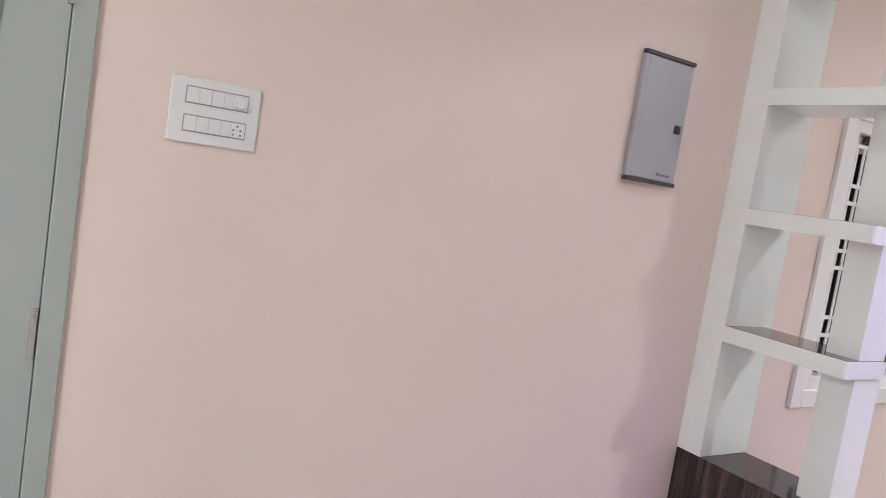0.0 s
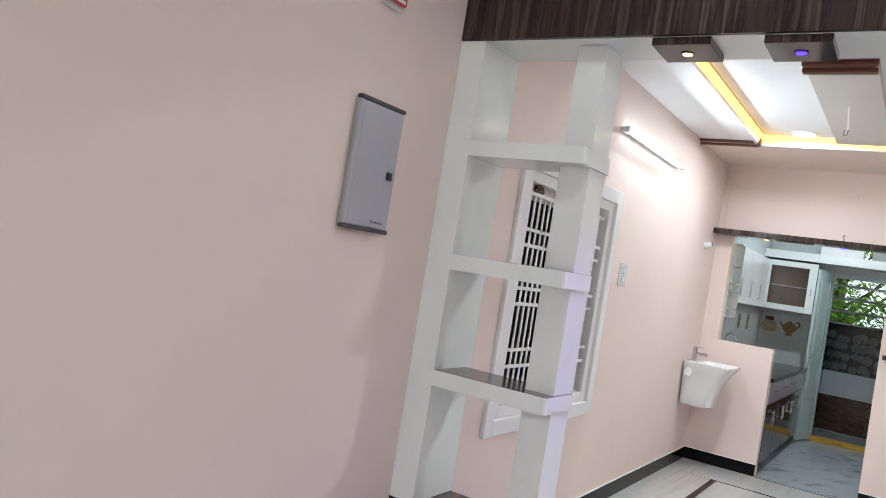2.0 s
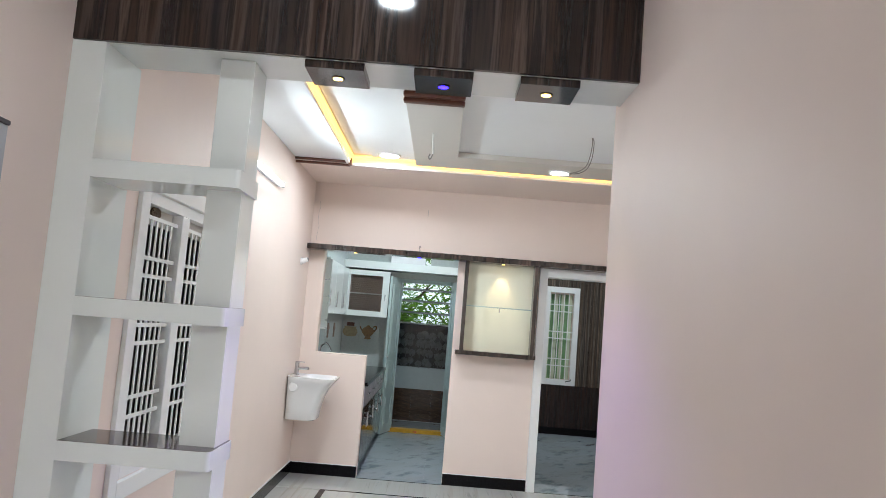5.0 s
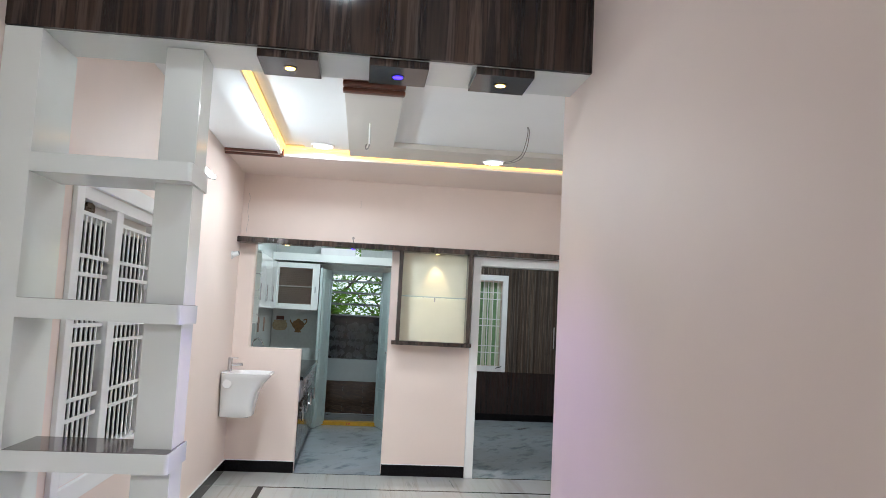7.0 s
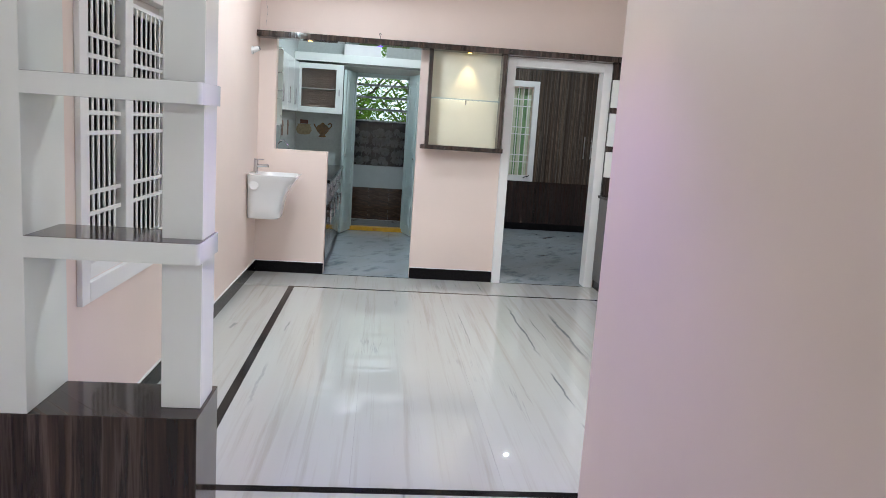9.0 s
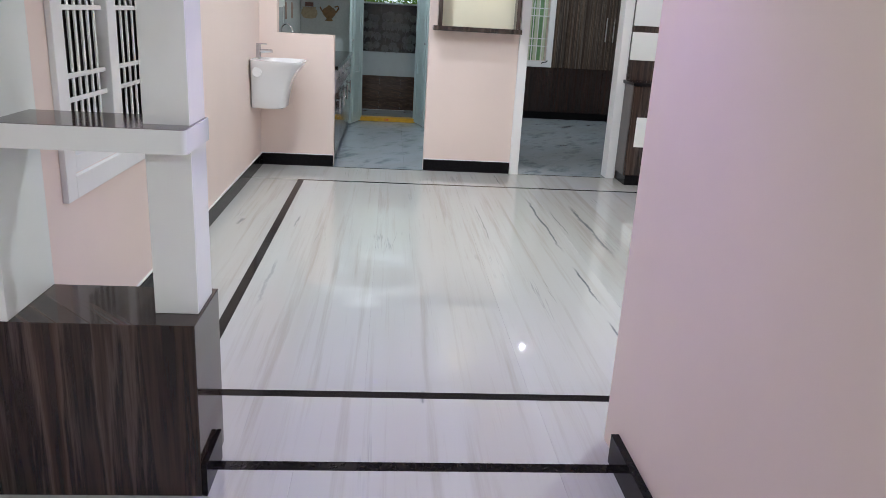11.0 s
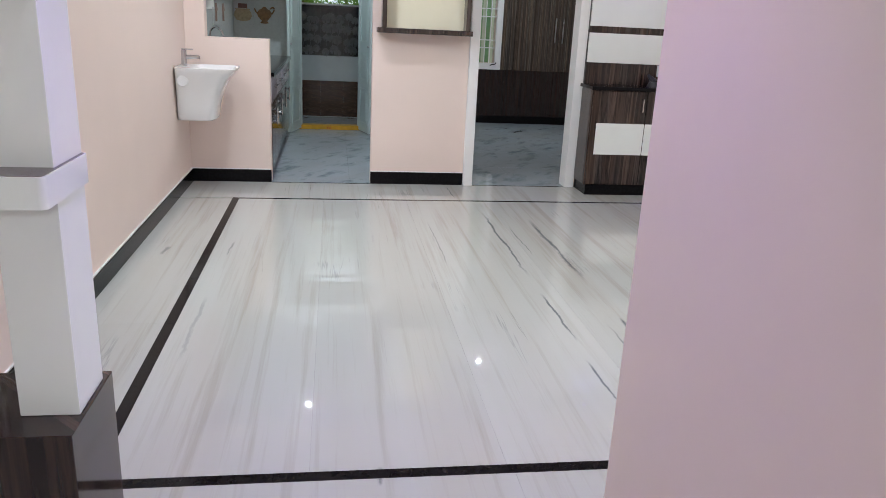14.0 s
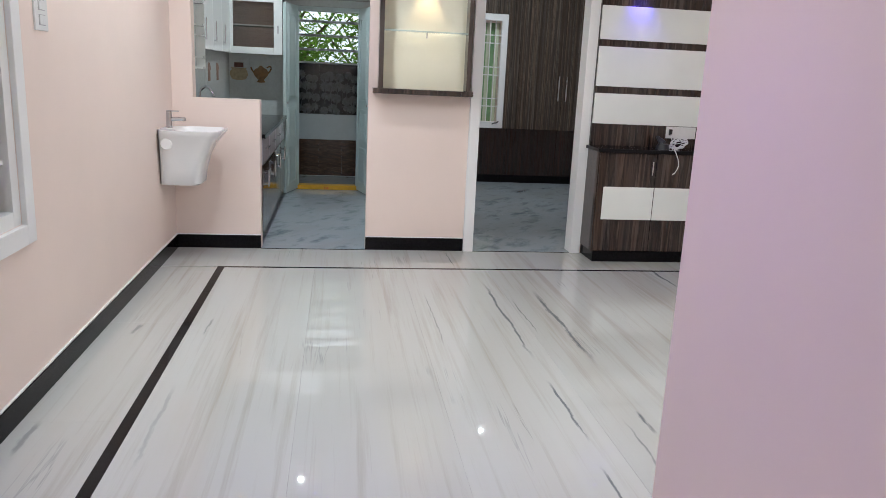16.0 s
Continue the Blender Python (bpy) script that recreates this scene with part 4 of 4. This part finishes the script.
pic = thing("teapot_tile", (0.34, 2.998, 1.2), "kitchen tile printed with an amber teapot", "tile")
part("tile", box(0.225, 0.50, 2.993, 2.9995, 1.17, 1.45, 0.001), TILE_PALE, pic)
part("teapot_print", joined(lathe([(0.012, 0.0), (0.05, 0.005), (0.03, 0.03), (0.075, 0.08), (0.085, 0.115), (0.06, 0.15), (0.035, 0.16), (0.01, 0.185)], (0.345, 2.990, 1.195)),
     tube([(0.425, 2.991, 1.30), (0.455, 2.991, 1.345), (0.445, 2.991, 1.375), (0.41, 2.991, 1.36)], 0.008), tube([(0.27, 2.991, 1.30), (0.245, 2.991, 1.335), (0.235, 2.991, 1.36)], 0.008)), AMBER, pic, "amber teapot print", True)
pic2 = thing("bowl_tile", (0.10, 2.998, 1.2), "kitchen tile printed with a pale handled pot", "tile")
part("tile", box(0.004, 0.222, 2.993, 2.9995, 1.17, 1.45, 0.001), TILE_PALE, pic2)
part("pot_print", joined(lathe([(0.03, 0.0), (0.075, 0.01), (0.10, 0.055), (0.092, 0.10), (0.075, 0.115), (0.085, 0.135)], (0.105, 2.990, 1.215)), tube([(0.06, 2.991, 1.34), (0.06, 2.991, 1.40)], 0.005), tube([(0.15, 2.991, 1.34), (0.15, 2.991, 1.40)], 0.005)), PALE_PRINT, pic2, "pale pot print", True)
part("pot_band", box(0.055, 0.155, 2.986, 2.989, 1.355, 1.405, 0.001), SLAT_WOOD, pic2, "reddish brown lid")
pic3 = thing("cutlery_tile", (0.0, 1.75, 1.2), "kitchen tile printed with brown spoons", "tile")
part("tile", box(0.0005, 0.006, 1.45, 2.35, 1.18, 1.42, 0.001), TILE_PALE, pic3)
for k in range(6):
    y = 1.56 + k * 0.045 + (0.36 if k > 2 else 0)
    part("spoon_print", joined(rod((0.0065, y, 1.22), (0.0065, y, 1.32), 0.006, 8), rod((0.0065, y, 1.32), (0.0065, y, 1.39), 0.014, 10, 0.004)), BROWN_RIB, pic3)

# folding door leaves at the kitchen's back door
def shutter(hinge, turn, sign):
    t = thing("door_shutter", (hinge[0], hinge[1], 0.0), "pale panelled wooden door leaf folded open", "door leaf", "kitchen back door leaves")
    w = 0.40
    parts = [("leaf", box(0, sign * w, -0.016, 0.016, 0.015, 2.045, 0.002))]
    for z0, z1 in ((0.10, 0.52), (0.60, 0.95), (1.03, 1.95)):
        for f in (-0.0235, 0.0165):
            parts.append(("moulding", joined(box(sign * 0.06, sign * 0.085, f, f + 0.007, z0, z1), box(sign * (w - 0.085), sign * (w - 0.06), f, f + 0.007, z0, z1), box(sign * 0.085, sign * (w - 0.085), f, f + 0.007, z0, z0 + 0.025), box(sign * 0.085, sign * (w - 0.085), f, f + 0.007, z1 - 0.025, z1))))
            parts.append(("raised_panel", box(min(sign * 0.105, sign * (w - 0.105)), max(sign * 0.105, sign * (w - 0.105)), f + 0.001, f + 0.006, z0 + 0.045, z1 - 0.045, 0.002)))
    m = Matrix.Rotation(radians(turn), 4, "Z")
    for n, b in parts:
        b.transform(Matrix.Translation((hinge[0], hinge[1], 0)) @ m)
        part(n, b, SHUTTER, t)
    kn = rod((sign * (w - 0.03), -0.03, 1.0), (sign * (w - 0.03), 0.03, 1.0), 0.012, 12)
    kn.transform(Matrix.Translation((hinge[0], hinge[1], 0)) @ m)
    part("knob", kn, STEEL, t, "steel knob", True)


shutter((0.735, 2.985), 255, 1)
shutter((1.445, 2.985), 105, -1)
kdf = tagged(new("door_3"), "pale painted kitchen back door frame", "door", kind="structure")
kdf.location = (1.09, 3.06, 0)
part("door_frame", joined(box(0.7205, 0.76, 2.995, 3.13, 0.05, 2.048, 0.003), box(1.42, 1.4595, 2.995, 3.13, 0.05, 2.048, 0.003), box(0.76, 1.42, 2.995, 3.13, 2.00, 2.048, 0.003)), SHUTTER, kdf)
part("threshold", box(0.7205, 1.4595, 2.99, 3.13, 0.0, 0.05, 0.006), YELLOW, kdf, "yellow painted threshold")
part("threshold_mark", joined(box(1.06, 1.068, 2.984, 2.9898, 0.012, 0.036), box(1.08, 1.105, 2.984, 2.9898, 0.014, 0.020), box(1.08, 1.105, 2.984, 2.9898, 0.028, 0.034)), RED, kdf, "small red marks")

# utility wall tiles and louvred window
ut = tagged(new("wall_tiling"), "dark floral tiles over white and brown tiles", "tiling", kind="structure")
ut.location = (1.0, 4.2, 0)
shared = {}


def tile_piece(name, x0, x1, y0, y1, z0, z1, material, parent):
    key = (name, round(x1 - x0, 4), round(y1 - y0, 4), round(z1 - z0, 4), material.name)
    if key not in shared:
        shared[key] = mesh_of(name, box(-(x1 - x0) / 2, (x1 - x0) / 2, -(y1 - y0) / 2, (y1 - y0) / 2, -(z1 - z0) / 2, (z1 - z0) / 2, 0.0006, 1), material)
    ob = new(name, shared[key])
    ob.parent = parent
    ob.location = Vector(((x0 + x1) / 2, (y0 + y1) / 2, (z0 + z1) / 2)) - (root_at(parent) if parent else Vector((0, 0, 0)))
    return ob


random.seed(11)
bloom = []
for k in range(6):
    x0 = 0.06 + k * 0.30
    tile_piece("floral_tile", x0, x0 + 0.2994, 4.208, 4.2195, 0.803, 1.437, TILE_BLACK, ut)
    tile_piece("white_tile", x0, x0 + 0.2994, 4.208, 4.2195, 0.475, 0.800, TILE_WHITE, ut)
    for z0 in (0.001, 0.2376):
        tile_piece("brown_tile", x0, x0 + 0.2994, 4.208, 4.2195, z0, z0 + 0.2365, TILE_BROWN, ut)
    for q in range(12):
        cx, cz, r = x0 + (0.06, 0.15, 0.24)[q % 3] + random.uniform(-0.025, 0.025), 0.87 + 0.135 * (q // 3) + random.uniform(-0.03, 0.03), random.uniform(0.050, 0.074)
        fan = bmesh.new()
        mid = fan.verts.new((cx, 4.2062, cz))
        rim = [fan.verts.new((cx + r * (1.0 if p % 2 else 0.80) * math.sin(p * math.pi / 14), 4.2078, cz + r * (1.0 if p % 2 else 0.80) * math.cos(p * math.pi / 14))) for p in range(-13, 15)]
        for p, q2 in zip(rim, rim[1:]):
            fan.faces.new((mid, p, q2))
        bloom.append(fan)
        bloom.append(rod((cx, 4.2075, cz - r * 0.9), (cx + random.uniform(-0.015, 0.015), 4.2075, max(0.81, cz - 2.0 * r)), 0.004, 5))
part("bloom_print", joined(*bloom), TILE_BLOOM, ut, "grey flower print")
lv = tagged(new("window_2"), "utility window with pale horizontal louvre bars, open to trees", "window", kind="structure")
lv.location = (1.0, 4.25, 1.44)
part("window_sill", box(0.25, 1.75, 4.20, 4.35, 1.4405, 1.462, 0.003), WHITE_PAINT, lv)
part("window_frame", joined(box(0.2505, 0.30, 4.22, 4.33, 1.4625, 2.598), box(1.70, 1.7495, 4.22, 4.33, 1.4625, 2.598), box(0.30, 1.70, 4.22, 4.33, 2.55, 2.598)), WHITE_PAINT, lv)
for z in (1.615, 1.788, 1.962, 2.155, 2.33):
    part("louvre_bar", box(0.30, 1.70, 4.25, 4.29, z - 0.015, z + 0.015, 0.004), WHITE_PAINT, lv)

# ---- bedroom ----
lowu = thing("low_cabinet", (3.4, 4.0, 0), "deep brown low cabinet with a black plinth", "cabinet")
part("plinth", box(2.05, 4.79, 4.012, 4.049, 0, 0.10, 0.002), GRANITE, lowu, "black plinth")
for k in range(4):
    part("front", box(2.05 + k * 0.685, 2.05 + k * 0.685 + 0.682, 4.0, 4.049, 0.101, 0.718, 0.002), DEEP_WOOD, lowu)
wr = thing("wardrobe", (4.05, 4.0, 0.72), "brown streaked laminate wardrobe with long steel handles", "wardrobe")
for x0, x1 in ((3.358, 3.528), (3.532, 4.128), (4.132, 4.79)):
    d = part("wardrobe_door", box(x0, x1, 3.99, 4.049, 0.7185, 2.9, 0.002), BED_WOOD, wr)
    for hx in ([x1 - 0.05] if 3.5 < x0 < 4.0 else [x0 + 0.05] if x0 > 4.0 else []):
        part("handle", rod((hx, 3.972, 1.10), (hx, 3.972, 1.42), 0.008, 10), STEEL, d, "long steel handle", True)
        part("handle_foot", joined(rod((hx, 3.972, 1.13), (hx, 3.99, 1.13), 0.005, 8), rod((hx, 3.972, 1.39), (hx, 3.99, 1.39), 0.005, 8)), STEEL, d)
cb = solid("lintel_panel", box(2.05, 3.3575, 4.0, 4.049, 2.165, 2.9, 0.002), BED_WOOD, "brown laminate panel above the bedroom window", "panel")
bw = tagged(new("window_3"), "white framed bedroom window with white bars", "window", kind="structure")
bw.location = (3.1, 4.05, 0.72)
part("window_frame", joined(box(2.84, 2.92, 3.995, 4.0495, 0.719, 2.162, 0.003), box(3.275, 3.355, 3.995, 4.0495, 0.719, 2.162, 0.003), box(2.92, 3.275, 3.995, 4.0495, 0.719, 0.80, 0.003), box(2.92, 3.275, 3.995, 4.0495, 2.08, 2.162, 0.003)), WHITE_PAINT, bw)
for k in range(1, 5):
    part("bar", rod((2.92 + k * 0.071, 4.04, 0.80), (2.92 + k * 0.071, 4.04, 2.08), 0.007, 8), WHITE_PAINT, bw)
for z in (1.0, 1.10, 1.40, 1.50, 1.80, 1.90):
    part("cross_bar", box(2.92, 3.275, 4.026, 4.034, z - 0.007, z + 0.007), WHITE_PAINT, bw)
part("stay", tube([(3.21, 3.985, 0.77), (3.235, 3.975, 0.785), (3.27, 3.98, 0.79), (3.295, 3.99, 0.81)], 0.007), BLACK, bw, "black window stay")
gc = thing("green_curtain", (3.1, 4.17, 0.8), "green and cream pleated curtain behind the bedroom window", "curtain")
CREAM_CLOTH = plain("cream_cloth", (0.62, 0.66, 0.50), 0.8, vary=0.06, scale=10)
for k in range(8):
    bm = box(2.90 + k * 0.0525, 2.90 + k * 0.0525 + 0.056, 4.16 + 0.012 * (k % 2), 4.175 + 0.012 * (k % 2), 0.78, 2.10, 0.006)
    part("pleat", bm, CURTAIN if k % 2 else CREAM_CLOTH, gc)

# ---- outside ----
# assumed wall, with an unseen roof slab that keeps daylight off the gap
tagged(new("gap_wall_and_roof", mesh_of("gap_wall_and_roof", joined(box(-1.05, -0.9, -9.0, 3.0, -0.4, 4.5), box(-0.9, -0.2, -9.0, 3.0, 3.0, 3.1)), CONCRETE)), "weathered grey wall and added roof slab that darken a narrow gap", "wall", kind="structure")
# unseen end walls, added to block light from both ends of the gap
tagged(new("gap_light_block", mesh_of("gap_light_block", joined(box(-0.9, -0.2, -9.0, -8.9, -0.4, 3.0), box(-0.9, -0.2, 2.9, 3.0, -0.4, 3.0)), CONCRETE)), "unseen grey end walls added to shut light out of a narrow gap", "wall", kind="structure")


def tree(x, y, seed, height, spread, low):
    random.seed(seed)
    t = thing("tree", (x, y, -0.4), "leafy green tree against a bright sky", "tree", "trees outside")
    bits = [rod((x, y, -0.4), (x + 0.1, y, height * 0.45), 0.11, 10, 0.075)]
    tips = []
    for k in range(11):
        a, up = random.uniform(0, 6.28), random.uniform(0.2, 1.0)
        s = Vector((x + 0.1, y, height * random.uniform(0.15, 0.45)))
        e = s + Vector((math.cos(a) * spread * random.uniform(0.5, 1), math.sin(a) * spread * random.uniform(0.5, 1), up * height * 0.45))
        bits.append(rod(s, e, 0.035, 6, 0.008))
        tips += [s.lerp(e, f) for f in (0.35, 0.55, 0.75, 0.9, 1.0)]
    part("trunk", joined(*bits), BARK, t)
    verts, faces = [], []
    for p in tips:
        for _ in range(100):
            c = p + Vector((random.gauss(0, 0.28), random.gauss(0, 0.28), random.gauss(0, 0.24)))
            if c.z < low:
                continue
            q = Euler((random.uniform(-1, 1), random.uniform(-1, 1), random.uniform(0, 6.28))).to_quaternion()
            l, w = random.uniform(0.032, 0.058), random.uniform(0.014, 0.023)
            b = len(verts)
            for v in ((0, -l, 0), (w, -l * 0.2, 0.006), (0, l, -0.01), (-w, -l * 0.2, 0.006)):
                verts.append(c + q @ Vector(v))
            faces.append((b, b + 1, b + 2, b + 3))
    me = bpy.data.meshes.new("crown")
    me.from_pydata([tuple(v - Vector((x, y, -0.4))) for v in verts], [], faces)
    me.materials.append(LEAF)
    cr = new("crown", me)
    cr.parent = t


tree(0.0, 6.4, 3, 2.7, 1.0, 0.9)
tree(2.1, 6.2, 8, 2.9, 1.1, 0.7)
# taller trees added, mostly above view, to break the sky's reflection in the floor
tree(1.8, 8.2, 14, 4.6, 1.7, 2.75)
tree(0.3, 7.6, 17, 4.4, 1.5, 2.6)
tree(0.2, 10.2, 29, 5.4, 2.2, 3.0)
tagged(new("backdrop", mesh_of("backdrop", box(-60, 60, 90, 90.5, -0.3, 45), HAZE)), "bright hazy sky in the distance", "sky", kind="structure")

# ---- floors: slabs and strips, laid last ----
fl = tagged(new("floor_marble"), "polished white marble slabs with black granite strips", "floor", kind="structure")
GAP = 0.0003


def slab(name, x0, x1, y0, y1, material):
    tile_piece(name, x0 + GAP / 2, x1 - GAP / 2, y0 + GAP / 2, y1 - GAP / 2, -0.0195, 0.0, material, fl)


# border strips
SL0, SL1 = 0.389, 0.437
FARY0, FARY1 = -0.600, -0.566
NY0, NY1 = -4.205, -4.157
EY0, EY1 = -4.665, -4.617
for k in range(6):
    slab("granite_strip", SL0, SL1, FARY0 - (k + 1) * (FARY0 - NY1) / 6, FARY0 - k * (FARY0 - NY1) / 6, GRANITE)
for k in range(7):
    x0 = SL0 + k * 0.60
    slab("granite_strip", x0, min(x0 + 0.60, 4.8), FARY0, FARY1, GRANITE)
for k in range(8):
    x0 = 0.37 + k * 0.582
    slab("granite_strip", x0, min(x0 + 0.582, 4.8), NY0, NY1, GRANITE)
for k in range(3):
    x0 = 0.70 + k * 0.585 - 0.585
    slab("granite_strip", max(x0, 0.0), min(x0 + 0.585, 1.888), EY0, EY1, GRANITE)
slab("granite_strip", 1.285 + 0.585, 1.888, EY0, EY1, GRANITE)
# bands
for k in range(3):
    slab("marble_slab", 0.0, SL0, FARY0 - (k + 1) * (FARY0 - NY1) / 3, FARY0 - k * (FARY0 - NY1) / 3, FLOOR_M)
for x0, x1 in ((0.0, 0.95), (0.95, 2.077), (2.077, 3.10), (3.10, 4.8)):
    slab("marble_slab", x0, x1, FARY1, -0.022, FLOOR_M)
slab("granite_strip", 0.63, 1.436, -0.022, 0.0, GRANITE)
slab("granite_strip", 2.298, 3.112, -0.022, 0.0, GRANITE)
for x0, x1 in ((0.0, 0.63), (1.436, 2.298), (3.112, 4.8)):
    slab("marble_slab", x0, x1, -0.022, 0.0, FLOOR_M)
for x0, x1 in ((0.0, 0.37), ):
    slab("marble_slab", x0, x1, EY1, NY1, FLOOR_M)
for x0, x1 in ((0.37, 1.70), (1.70, 3.2), (3.2, 4.8)):
    slab("marble_slab", x0, x1, EY1, NY0, FLOOR_M)
# field
for k in range(7):
    x0 = SL1 + k * 0.623
    slab("marble_slab", x0, x0 + 0.623, NY1, FARY0, FLOOR_M)
# entry
for r in range(4):
    for k in range(5):
        slab("marble_slab", 0.03 + k * 0.83, 0.03 + (k + 1) * 0.83, EY0 - (r + 1) * 1.334, EY0 - r * 1.334, FLOOR_M)
# kitchen, utility and bedroom
slab("sill_slab", 0.63, 1.436, 0.0, 0.125, GREY_M)
for r in range(5):
    for k in range(3):
        slab("grey_slab", k * 0.633, (k + 1) * 0.633, 0.125 + r * 0.81, 0.125 + (r + 1) * 0.81, GREY_M)
for r in range(5):
    for k in range(4):
        slab("grey_slab", 2.02 + k * 0.695, 2.02 + (k + 1) * 0.695, r * 0.81, (r + 1) * 0.81, GREY_M)
